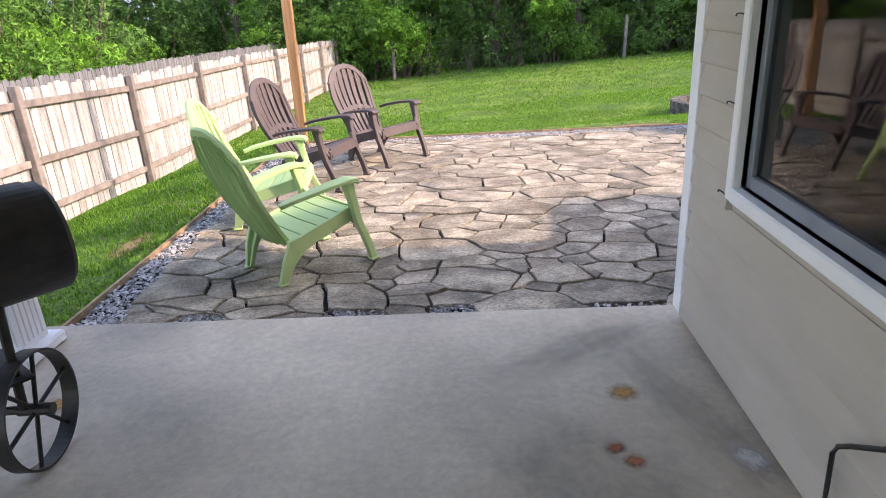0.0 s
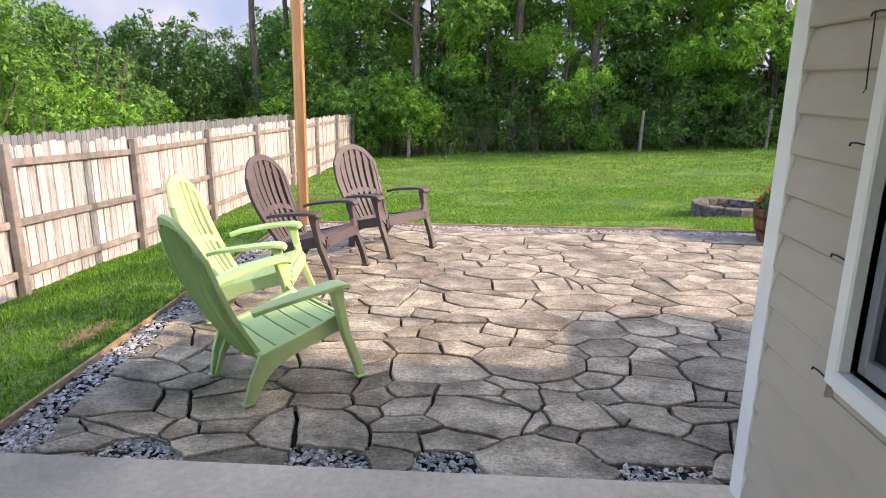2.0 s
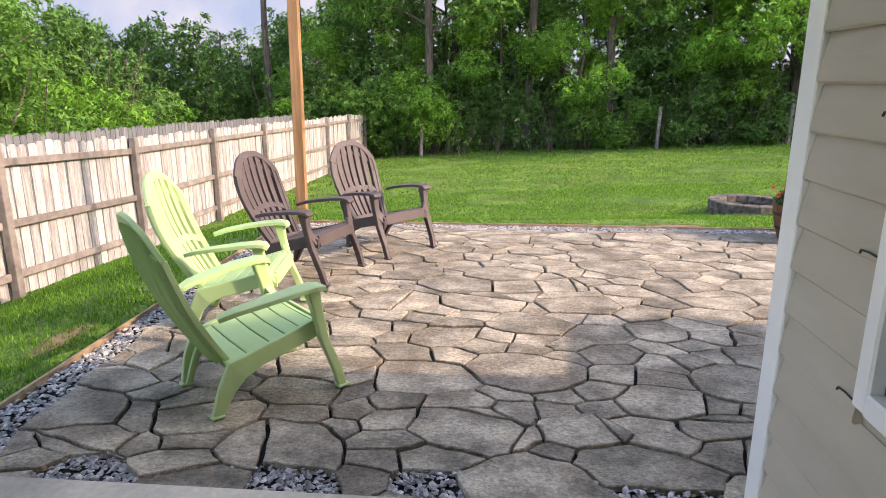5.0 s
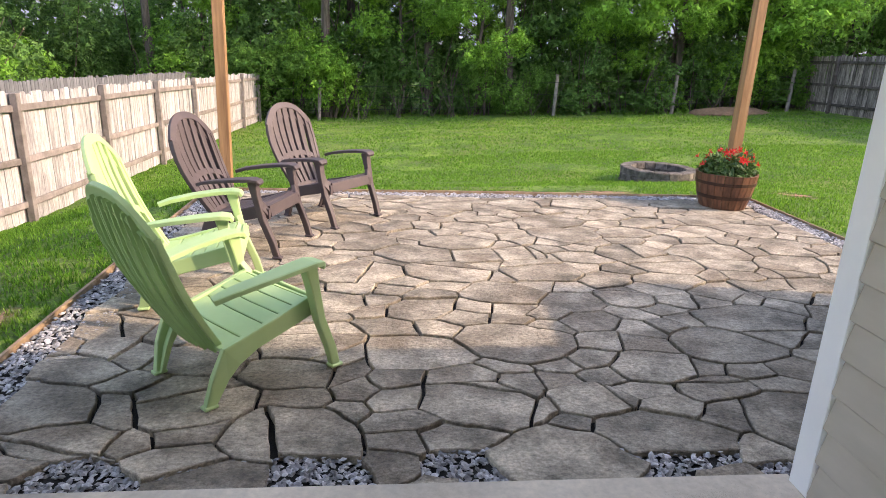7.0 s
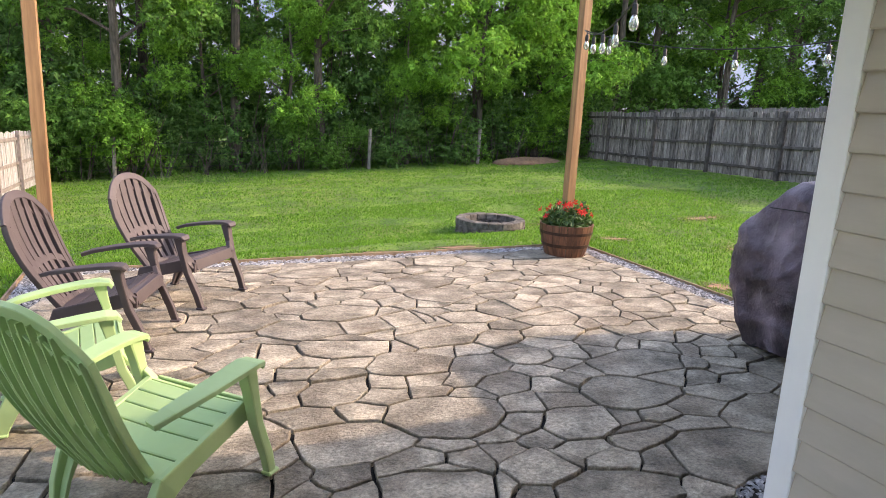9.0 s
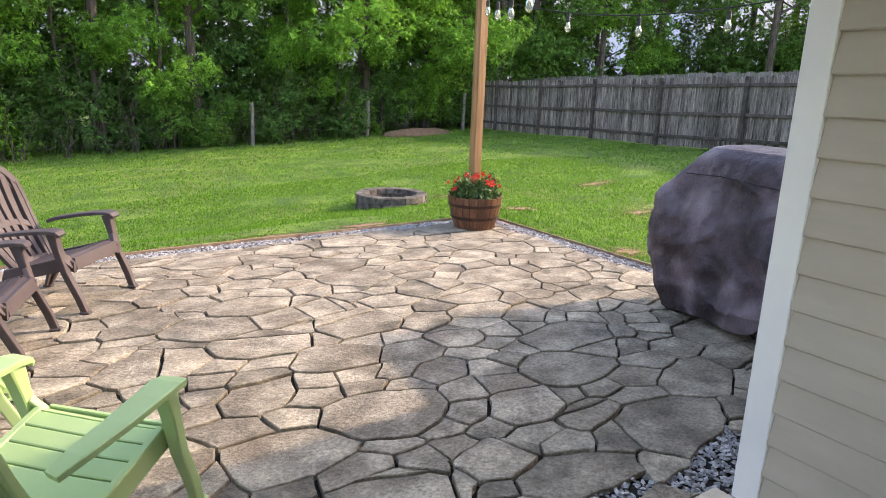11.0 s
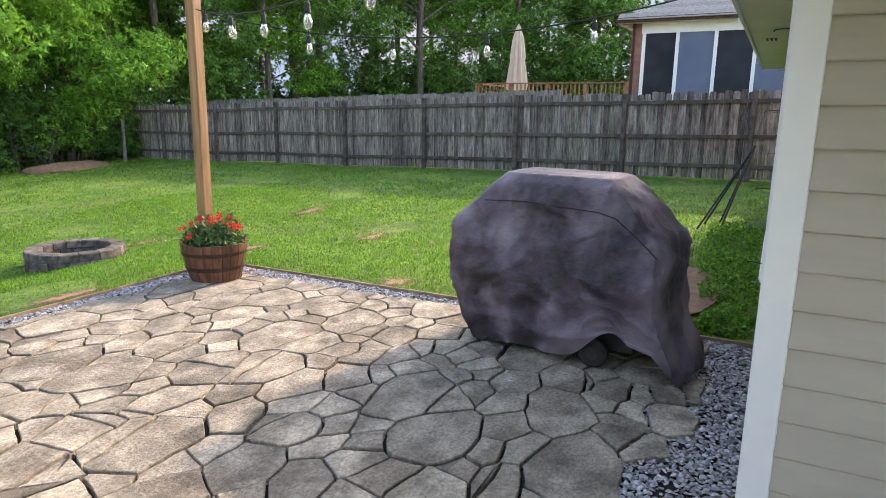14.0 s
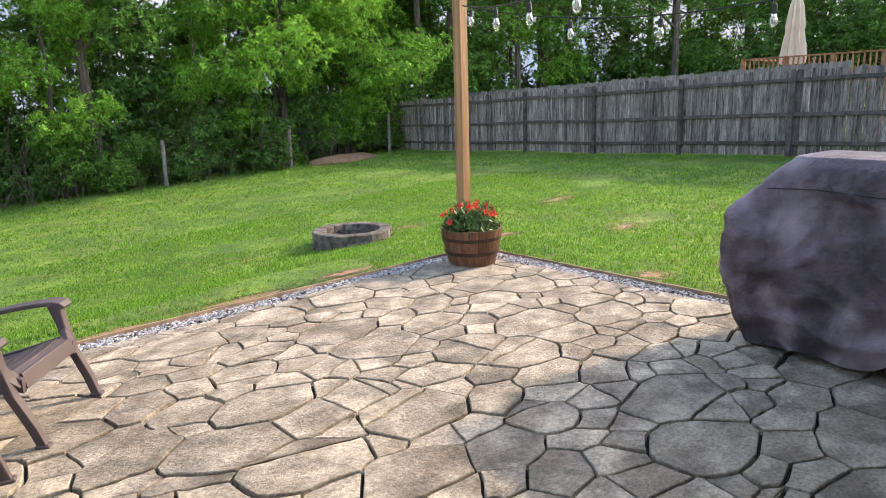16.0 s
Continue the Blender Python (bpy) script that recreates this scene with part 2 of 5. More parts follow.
def sweep(bm, pts, rad, seg=8, cap=True):
    """A round tube along pts; rad is one radius or one for each point."""
    rings = []
    n = len(pts)
    for i, p in enumerate(pts):
        p = Vector(p)
        d = (Vector(pts[min(i + 1, n - 1)]) - Vector(pts[max(i - 1, 0)])).normalized()
        a = d.orthogonal().normalized() if abs(d.z) > 0.95 else d.cross(Vector((0, 0, 1))).normalized()
        b = d.cross(a)
        r = rad[i] if isinstance(rad, (list, tuple)) else rad
        rings.append([bm.verts.new(p + r * (math.cos(2 * math.pi * k / seg) * a + math.sin(2 * math.pi * k / seg) * b)) for k in range(seg)])
    for r0, r1 in zip(rings, rings[1:]):
        for k in range(seg):
            bm.faces.new((r0[k], r0[(k + 1) % seg], r1[(k + 1) % seg], r1[k]))
    if cap:
        bm.faces.new(rings[0][::-1])
        bm.faces.new(rings[-1])
    return bm


def slab_path(bm, pts, up, half_w, half_t):
    """A flat bar of rectangular section along pts: half_w across, half_t along up."""
    rings = []
    n = len(pts)
    for i, p in enumerate(pts):
        p = Vector(p)
        d = (Vector(pts[min(i + 1, n - 1)]) - Vector(pts[max(i - 1, 0)])).normalized()
        s = d.cross(Vector(up)).normalized()
        u = s.cross(d).normalized()
        w = half_w[i] if isinstance(half_w, (list, tuple)) else half_w
        t = half_t[i] if isinstance(half_t, (list, tuple)) else half_t
        c = 0.25
        rings.append([bm.verts.new(p + a * w * s + b * t * u) for a, b in ((-1, -1 + c), (-1 + c * 0.5, -1), (1 - c * 0.5, -1), (1, -1 + c), (1, 1 - c), (1 - c * 0.5, 1), (-1 + c * 0.5, 1), (-1, 1 - c))])
    for r0, r1 in zip(rings, rings[1:]):
        for k in range(8):
            bm.faces.new((r0[k], r0[(k + 1) % 8], r1[(k + 1) % 8], r1[k]))
    bm.faces.new(rings[0][::-1])
    bm.faces.new(rings[-1])
    return bm


def lathe(bm, prof, seg=24, z_axis=True):
    rings = [[bm.verts.new((r * math.cos(2 * math.pi * k / seg), r * math.sin(2 * math.pi * k / seg), z)) for k in range(seg)] for r, z in prof]
    for r0, r1 in zip(rings, rings[1:]):
        for k in range(seg):
            bm.faces.new((r0[k], r0[(k + 1) % seg], r1[(k + 1) % seg], r1[k]))
    bm.faces.new(rings[0][::-1])
    bm.faces.new(rings[-1])
    return bm


def sstep(a, b, x):
    t = min(1, max(0, (x - a) / (b - a)))
    return t * t * (3 - 2 * t)


# ---------------------------------------------------------------- the lie of the land
PX0, PX1, PY0, PY1 = -3.33, 2.87, 0.140, 5.42      # patio
def ground_z(x, y):
    d = math.hypot(max(PX0 - x, 0, x - PX1), max(y - PY1, 0, -2 - y))
    plane = -0.36 + 0.055 * min(max(x, -14), 13.5) - 0.025 * min(max(y, -3), 30)
    fall = sstep(0.04, 3.4, d)
    return -0.05 * (1 - fall) + plane * fall + 0.03 * noise.noise((x * 0.35, y * 0.35, 0)) * sstep(0.3, 2, d)


def build_ground():
    xs = [-400, -150, -60, -35] + [-26 + 0.5 * i for i in range(110)] + [32, 40, 60, 150, 400]
    ys = [-400, -100, -40, -20] + [-12 + 0.5 * i for i in range(100)] + [42, 50, 70, 150, 400]
    V, F = [], []
    for y in ys:
        for x in xs:
            V.append((x, y, ground_z(x, y) if abs(x) < 60 and abs(y) < 60 else -0.9))
    w = len(xs)
    for j in range(len(ys) - 1):
        for i in range(w - 1):
            cx, cy = (xs[i] + xs[i + 1]) / 2, (ys[j] + ys[j + 1]) / 2
            F.append((j * w + i, j * w + i + 1, (j + 1) * w + i + 1, (j + 1) * w + i))
    # the sheet dips under the patio and the slab
    for k, (x, y, z) in enumerate(V):
        if PX0 + 0.05 < x < PX1 - 0.05 and -6 < y < PY1 - 0.05:
            V[k] = (x, y, -0.30)
    g = raw("ground", V, F, M["grass"])
    g.data.polygons.foreach_set("use_smooth", [True] * len(F))
    tagged(g, "mown green lawn with thin patches sloping gently down to the woods", "lawn", kind="structure")


build_ground()

# ---------------------------------------------------------------- house
WALL_TOP = 2.45
LAP, LAP0 = 0.1247, 1.217


def lap_rows(z0, z1):
    k0 = math.ceil((z0 - LAP0) / LAP - 1)
    return [(max(LAP0 + k * LAP, z0), min(LAP0 + (k + 1) * LAP, z1)) for k in range(k0, 40) if LAP0 + k * LAP < z1 - 0.01 and LAP0 + (k + 1) * LAP > z0 + 0.01]


def siding_course(parent, axis, a0, a1, z0, z1, full=True):
    """One lapped course: its foot stands proud of the course below. axis 'y': on the wall that faces -x; 'x': on the wall that faces +y."""
    o0, o1, back = 0.0205, 0.001, -0.006
    prof = [(back, z0), (o0 - 0.006, z0 - 0.004), (o0, z0 + 0.002), (o0, z0 + 0.012), (o0 * 0.72, z0 + 0.06), (o1, z1), (back, z1)]
    V, F = [], []
    n = len(prof)
    for a in (a0, a1):
        for o, z in prof:
            V.append((-o, a, z) if axis == "y" else (a, o, z))
    for i in range(n):
        F.append((i, (i + 1) % n, n + (i + 1) % n, n + i))
    F += [tuple(range(n))[::-1], tuple(range(n, 2 * n))]
    return raw("siding_board", V, F, M["siding"], parent)


WIN_Y0, WIN_Y1, WIN_Z0, WIN_Z1 = -1.54, -0.525, 0.943, 2.22      # window opening in the side wall
side = group_at("wall_side", pose(0, 0, 0), "beige vinyl lap siding wall beside the porch slab", "wall", kind="structure")
SW = [(-6.0, WIN_Y0, 0.18, WALL_TOP), (WIN_Y1, -0.004, 0.18, WALL_TOP), (WIN_Y0, WIN_Y1, 0.18, WIN_Z0), (WIN_Y0, WIN_Y1, WIN_Z1, WALL_TOP)]
for y0, y1, z0, z1 in SW:
    part("wall_core", bx(0.004, 0.15, y0, y1, z0, z1), M["siding"], side)
for z0, z1 in lap_rows(0.20, WALL_TOP):
    spans = [(-6.0, -0.07)]
    if z1 > WIN_Z0 - 0.06 and z0 < WIN_Z1 + 0.06:
        spans = [(-6.0, WIN_Y0 - 0.055), (WIN_Y1 + 0.055, -0.07)]
    for a0, a1 in spans:
        siding_course(side, "y", a0, a1, z0, z1)
part("foundation", bx(0.03, 0.16, -6, -0.03, -0.2, 0.18), M["concrete"], side, "dark recessed concrete footing")
back = group_at("wall_back", pose(0, 0, 0), "beige vinyl lap siding back wall with two windows", "wall", kind="structure")
# unseen house end, set so that sun reaches the grass past the grill
HX1 = 10.3
BW = [(1.15, 2.15), (4.2, 5.2)]
edges = [0.15]
for a, b in BW:
    part("wall_core", bx(edges[-1], a, -0.15, -0.004, 0.18, WALL_TOP), M["siding"], back)
    part("wall_core", bx(a, b, -0.15, -0.004, 0.18, 0.955), M["siding"], back)
    part("wall_core", bx(a, b, -0.15, -0.004, 2.22, WALL_TOP), M["siding"], back)
    edges.append(b)
part("wall_core", bx(edges[-1], HX1, -0.15, -0.004, 0.18, WALL_TOP), M["siding"], back)
part("foundation", bx(0.03, HX1, -0.16, -0.03, -0.4, 0.18), M["concrete"], back)
for z0, z1 in lap_rows(0.20, WALL_TOP):
    xs = [0.07]
    if z1 > 0.9 and z0 < 2.28:
        for a, b in BW:
            siding_course(back, "x", xs[-1], a - 0.055, z0, z1)
            xs.append(b + 0.055)
    siding_course(back, "x", xs[-1], HX1, z0, z1)
# corner post, white
bm = bmesh.new()
box(bm, -0.022, 0.005, -0.076, 0.022, 0.205, WALL_TOP, bev=0.004)
box(bm, 0.005, 0.076, 0.004, 0.022, 0.205, WALL_TOP, bev=0.004)
tagged(obj("corner_trim", bm, M["white"]), "white vinyl corner post of the house", "trim", kind="structure")


def window(name, m, w, h, rail, label):
    """A vinyl sash window in its opening; local x runs along the wall, y out of it, z up from the sill."""
    g = group_at(name, m, label, "window", kind="structure")
    f = 0.055
    part("window_frame", bx(-f, 0, -0.05, 0.03, -f, h + f, bev=0.006), M["white"], g)
    part("window_frame", bx(w, w + f, -0.05, 0.03, -f, h + f, bev=0.006), M["white"], g)
    part("window_frame", bx(0, w, -0.05, 0.03, h, h + f, bev=0.006), M["white"], g)
    part("window_sill", bx(0, w, -0.05, 0.036, -f, 0, bev=0.006), M["white"], g)
    for x0, x1, z0, z1 in ((0, 0.035, 0, h), (w - 0.035, w, 0, h), (0.035, w - 0.035, 0, 0.05), (0.035, w - 0.035, h - 0.05, h)):
        part("sash", bx(x0, x1, -0.06, -0.02, z0, z1, bev=0.004), M["sash"], g)
    part("meeting_rail", bx(0.035, w - 0.035, -0.05, 0.012, rail, rail + 0.06, bev=0.005), M["white"], g)
    for z0, z1 in ((0.05, rail), (rail + 0.06, h - 0.05)):
        p = part("pane", bx(0.035, w - 0.035, -0.044, -0.038, z0, z1), M["pane_glass"], g)
        p.visible_shadow = False
    return g


M["sash"] = mat("grey_sash", (0.20, 0.22, 0.26), (0.25, 0.27, 0.31), 0.5, 5, 3, 0)
M["pane_glass"] = glass("window_glass", (0.42, 0.45, 0.48), 0.02, 1.3)
window("window_1", Matrix.Translation((0, WIN_Y1, WIN_Z0)) @ Matrix(((0, -1, 0, 0), (-1, 0, 0, 0), (0, 0, 1, 0), (0, 0, 0, 1))), WIN_Y1 - WIN_Y0, WIN_Z1 - WIN_Z0, 0.735, "white framed sash window with dark glass in beige siding")
for k, (a, b) in enumerate(BW):
    window("window_%d" % (k + 2), Matrix.Translation((a, 0, 0.955)), b - a, 1.265, 0.6, "white framed sash window in the back wall")
# rooms behind the windows; near-black wall colour stands in for unlit interiors
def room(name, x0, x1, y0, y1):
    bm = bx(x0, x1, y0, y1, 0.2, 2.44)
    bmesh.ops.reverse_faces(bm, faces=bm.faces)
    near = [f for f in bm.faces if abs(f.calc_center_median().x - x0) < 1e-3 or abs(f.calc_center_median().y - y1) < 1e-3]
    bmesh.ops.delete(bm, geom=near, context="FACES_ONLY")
    tagged(obj(name, bm, M["room"]), "plain room behind the windows, its dimness put into dark walls", "room", kind="structure")


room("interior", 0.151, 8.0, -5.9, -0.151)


def clip(m):
    bm = bmesh.new()
    sweep(bm, [(0, 0, 0), (0, 0.03, 0.002), (0, 0.06, 0.0)], 0.0026, 6)
    sweep(bm, [(0, 0.06, 0), (0.0, 0.066, -0.008)], 0.003, 6)
    ob = obj("window_hook", bm, M["cable"])
    ob.matrix_basis = m
    return tagged(ob, "small black metal hook beside the window frame", "hook", "hooks beside the windows")


for z in (0.904, 1.234, 1.530, 1.846):
    clip(pose(-0.03, -0.475, z))
for a, b in BW:
    for z in (1.0, 1.35, 1.7, 2.05):
        clip(pose(a - 0.075, 0.03, z, 0, 0, -20))
# cord that hangs from the top hook
bm = bmesh.new()
sweep(bm, [(-0.03, -0.425, 1.85), (-0.03, -0.43, 1.79), (-0.03, -0.436, 1.70), (-0.03, -0.44, 1.665), (-0.03, -0.43, 1.655)], 0.0018, 6)
tagged(obj("hook_cord", bm, M["cable"]), "thin dark cord hanging on the siding", "cord")
# outlet cable on the wall near the floor
bm = bmesh.new()
sweep(bm, [(-0.035, -1.62, 0.68), (-0.045, -1.56, 0.62), (-0.05, -1.46, 0.55), (-0.05, -1.41, 0.51), (-0.045, -1.385, 0.47), (-0.045, -1.39, 0.36), (-0.05, -1.40, 0.17), (-0.09, -1.48, 0.157), (-0.12, -1.9, 0.157)], 0.007, 8)
tagged(obj("power_cable", bm, M["cable"], smooth=True), "black power cable drooping along the siding to the slab", "cable")

# porch slab, roof, column
bm = bx(-3.55, 0.065, -6.0, 0.140, -0.28, 0.15, bev=0.012)
tagged(obj("porch_slab", bm, M["concrete"]), "pale stained concrete porch slab beside the flagstones", "slab", kind="structure")
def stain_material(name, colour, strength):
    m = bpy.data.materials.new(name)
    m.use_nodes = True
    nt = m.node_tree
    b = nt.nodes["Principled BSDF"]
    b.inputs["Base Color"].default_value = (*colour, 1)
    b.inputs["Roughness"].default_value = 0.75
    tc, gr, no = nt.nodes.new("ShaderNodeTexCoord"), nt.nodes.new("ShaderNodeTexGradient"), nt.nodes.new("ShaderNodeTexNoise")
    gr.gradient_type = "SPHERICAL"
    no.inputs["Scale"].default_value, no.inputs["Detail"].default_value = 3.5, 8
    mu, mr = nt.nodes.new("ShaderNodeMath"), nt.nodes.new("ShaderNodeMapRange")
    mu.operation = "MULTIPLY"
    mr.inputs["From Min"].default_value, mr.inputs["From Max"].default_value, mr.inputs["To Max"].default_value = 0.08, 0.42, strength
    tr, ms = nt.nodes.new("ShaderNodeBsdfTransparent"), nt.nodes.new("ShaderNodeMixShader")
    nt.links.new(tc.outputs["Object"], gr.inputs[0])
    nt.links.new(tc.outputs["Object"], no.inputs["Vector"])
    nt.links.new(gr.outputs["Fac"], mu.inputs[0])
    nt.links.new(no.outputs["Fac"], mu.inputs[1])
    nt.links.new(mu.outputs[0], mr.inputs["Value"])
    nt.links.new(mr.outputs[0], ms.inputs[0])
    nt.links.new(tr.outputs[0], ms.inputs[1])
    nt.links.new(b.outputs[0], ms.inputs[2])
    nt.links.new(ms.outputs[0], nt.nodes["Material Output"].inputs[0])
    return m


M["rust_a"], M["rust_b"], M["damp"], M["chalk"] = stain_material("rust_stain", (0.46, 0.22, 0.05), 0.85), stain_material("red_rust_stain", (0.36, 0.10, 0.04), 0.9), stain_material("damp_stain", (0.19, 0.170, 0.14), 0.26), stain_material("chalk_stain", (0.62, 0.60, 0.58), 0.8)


def stain(x, y, rx, ry, material, label, z=0.1535):
    bm = bmesh.new()
    bmesh.ops.create_grid(bm, x_segments=1, y_segments=1, size=1.0)
    ob = obj("floor_stain", bm, material)
    ob.matrix_basis = pose(x, y, z, 0, 0, random.uniform(0, 40)) @ Matrix.Diagonal((rx, ry, 1, 1))
    tagged(ob, label, "stain", "stains on the slab", "structure")


for x, y, rx, ry, k in ((-0.40, -0.62, 0.085, 0.085, "rust_a"), (-0.50, -0.95, 0.055, 0.045, "rust_b"), (-0.45, -1.02, 0.055, 0.05, "rust_b"), (-2.72, -0.60, 0.12, 0.09, "rust_a"), (-0.22, -1.35, 0.16, 0.12, "rust_a")):
    stain(x, y, rx, ry, M[k], "small rust stain on the concrete slab")
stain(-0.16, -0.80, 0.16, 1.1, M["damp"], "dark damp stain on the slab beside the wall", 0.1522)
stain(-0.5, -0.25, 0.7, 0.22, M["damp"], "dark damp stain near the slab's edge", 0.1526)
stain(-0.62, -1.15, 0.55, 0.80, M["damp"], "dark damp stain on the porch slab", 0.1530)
stain(-0.07, -1.02, 0.08, 0.12, M["chalk"], "pale chalky patch on the slab beside the wall", 0.1545)

EAVE_Z, EAVE_Y = 2.45, 0.38
tagged(obj("ceiling", bx(-4.0, -0.024, -6.2, EAVE_Y, EAVE_Z, EAVE_Z + 0.03), M["soffit"]), "pale porch ceiling boards", "ceiling", kind="structure")
tagged(obj("soffit_back", bx(-0.024, HX1 + 0.4, 0.023, EAVE_Y, EAVE_Z, EAVE_Z + 0.03), M["soffit"]), "pale vented soffit under the eave", "soffit", kind="structure")
bm = bmesh.new()
box(bm, -4.02, HX1 + 0.42, EAVE_Y, EAVE_Y + 0.025, EAVE_Z - 0.02, EAVE_Z + 0.16)
tagged(obj("fascia", bm, M["white"]), "white eave fascia board", "trim", kind="structure")
roof = group_at("roof", pose(0, 0, 0), "brown-grey shingled roof of the house with an added gable that shades the patio", "roof", kind="structure")
bm = bmesh.new()
vs = [bm.verts.new(p) for p in ((-4.1, EAVE_Y + 0.03, 2.6), (HX1 + 0.5, EAVE_Y + 0.03, 2.6), (HX1 + 0.5, -5.0, 4.9), (-4.1, -5.0, 4.9), (-4.1, -10, 2.6), (HX1 + 0.5, -10, 2.6))]
bm.faces.new((vs[0], vs[1], vs[2], vs[3]))
bm.faces.new((vs[3], vs[2], vs[5], vs[4]))
part("roof_slope", bm, M["shingle"], roof)
# unseen cross gable, added to cast the stepped shadow on the patio
bm = bmesh.new()
gx0, gxm, gx1 = 4.9, 9.0, 10.8
vs = [bm.verts.new(p) for p in ((gx0, 0.5, 2.55), (gxm, 0.5, 4.85), (gxm, -5, 4.85), (gx0, -5, 2.55), (gx1, 0.5, 2.55), (gx1, -5, 2.55))]
bm.faces.new((vs[0], vs[1], vs[2], vs[3]))
bm.faces.new((vs[1], vs[4], vs[5], vs[2]))
part("gable_slope", bm, M["shingle"], roof)
bm = bmesh.new()
vs = [bm.verts.new(p) for p in ((gx0 + 0.3, -0.01, 2.5), (HX1, -0.01, 2.5), (HX1, -0.01, 3.4), (gxm, -0.01, 4.78))]
bm.faces.new(vs)
part("gable_wall", bm, M["siding"], roof)
tagged(obj("wall_east", bx(HX1 - 0.15, HX1, -6.0, -0.15, -0.4, WALL_TOP), M["siding"]), "plain beige end wall of the house", "wall", kind="structure")
tagged(obj("wall_porch_rear", bx(-4.0, 0.0, -6.2, -6.0, -0.3, WALL_TOP), M["siding"]), "plain beige wall at the back of the porch", "wall", kind="structure")
vt = group_at("soffit_vent", pose(5.6, 0.2, EAVE_Z), "small slotted vent in the soffit", "vent")
for k in range(3):
    part("slot", bx(-0.12, 0.12, -0.05 + 0.04 * k, -0.03 + 0.04 * k, -0.008, -0.002), M["black"], vt)

col = group_at("porch_column", pose(-3.16, -0.16, 0.15), "white fluted square porch column on a moulded base", "column")
part("base", bx(-0.15, 0.15, -0.15, 0.15, 0, 0.06, bev=0.012), M["white"], col)
part("shaft", bx(-0.095, 0.095, -0.095, 0.095, 0.055, 2.3), M["white"], col)
for s in (-1, 1):
    for k in range(5):
        o = -0.068 + 0.034 * k
        part("flute", bx(o - 0.008, o + 0.008, s * 0.095 - 0.006, s * 0.095 + 0.006, 0.09, 2.25, bev=0.003), M["white"], col)
        part("flute", bx(s * 0.095 - 0.006, s * 0.095 + 0.006, o - 0.008, o + 0.008, 0.09, 2.25, bev=0.003), M["white"], col)

# ---------------------------------------------------------------- smoker
def smoker():
    g = group_at("barrel_smoker", pose(-2.66, -0.98, 0.15, 0, 0, 0), "black steel barrel smoker on spoked iron wheels", "smoker")
    ax = Vector((-0.62, -0.78, 0)).normalized()
    e0 = Vector((0.20, 0.30, 0.78))
    R = 0.195
    ang = math.atan2(ax.y, ax.x)
    rot = Matrix.Translation(e0) @ Matrix.Rotation(ang, 4, "Z") @ Matrix.Rotation(math.pi / 2, 4, "Y")
    bm = bmesh.new()
    lathe(bm, [(R * 0.55, -0.012), (R * 0.93, -0.004), (R, 0.012), (R, 1.1), (R * 0.9, 1.12)], 48)
    bmesh.ops.transform(bm, matrix=rot, verts=bm.verts)
    part("chamber", bm, M["black"], g, smooth=False)
    # lid with its seams
    bm = bmesh.new()
    n = 18
    V = []
    for u in (0.05, 1.05):
        for rr in (R + 0.001, R + 0.008):
            V.append([bm.verts.new(rot @ Vector((-rr * math.sin(t), rr * math.cos(t), u))) for t in np.linspace(-0.25, 2.1, n)])
    for i in range(n - 1):
        bm.faces.new((V[1][i], V[1][i + 1], V[3][i + 1], V[3][i]))
        bm.faces.new((V[0][i], V[0][i + 1], V[1][i + 1], V[1][i]))
        bm.faces.new((V[2][i], V[2][i + 1], V[3][i + 1], V[3][i]))
    part("lid", bm, M["black"], g)
    side_v = Vector((0.78, -0.62, 0))
    hb = rot @ Vector((-R * 0.72, -R * 0.69, 0.34))
    bm = bmesh.new()
    sweep(bm, [hb, hb + side_v * 0.10 + Vector((0, 0, 0.02)), hb + side_v * 0.22 + Vector((0, 0, 0.02))], 0.007, 8)
    h = part("handle", bm, M["black"], g)
    bm = bmesh.new()
    pts = []
    for i in range(120):
        t = i / 119
        a = t * 2 * math.pi * 11
        c = hb + side_v * (0.09 + 0.11 * t) + Vector((0, 0, 0.02))
        pts.append(c + 0.022 * (math.cos(a) * Vector((0, 0, 1)) + math.sin(a) * side_v.cross(Vector((0, 0, 1)))))
    sweep(bm, pts, 0.0035, 5)
    part("spring_grip", bm, M["steel"], h, "coiled steel spring grip")
    # firebox shelf on top
    top = rot @ Vector((-R, 0, 0.35))
    part("stack_box", bx(top.x - 0.2, top.x + 0.13, top.y - 0.13, top.y + 0.1, top.z - 0.02, top.z + 0.07, bev=0.008), M["black"], g)
    # wheels
    for off in (Vector((0, 0, 0)), Vector((-0.66, -0.04, 0))):
        c = Vector((0.135, 0.05, 0.214)) + off
        wr, ww = 0.214, 0.06
        axis_d = Vector((-0.998, -0.064, 0)).normalized()
        tang = axis_d.cross(Vector((0, 0, 1)))
        bm = bmesh.new()
        ns = 48
        rings = []
        for rr, w in ((wr, -ww / 2), (wr, ww / 2), (wr - 0.008, ww / 2), (wr - 0.008, -ww / 2)):
            rings.append([bm.verts.new(c + axis_d * w + rr * (math.cos(2 * math.pi * i / ns) * tang + math.sin(2 * math.pi * i / ns) * Vector((0, 0, 1)))) for i in range(ns)])
        for j in range(4):
            for i in range(ns):
                bm.faces.new((rings[j][i], rings[j][(i + 1) % ns], rings[(j + 1) % 4][(i + 1) % ns], rings[(j + 1) % 4][i]))
        w_ob = part("wheel", bm, M["black"], g)
        for k in range(6):
            a = k * math.pi / 3 + 0.2
            d = math.cos(a) * tang + math.sin(a) * Vector((0, 0, 1))
            bm = bmesh.new()
            sweep(bm, [c, c + d * (wr - 0.006)], 0.008, 8)
            part("spoke", bm, M["black"], w_ob)
        bm = bmesh.new()
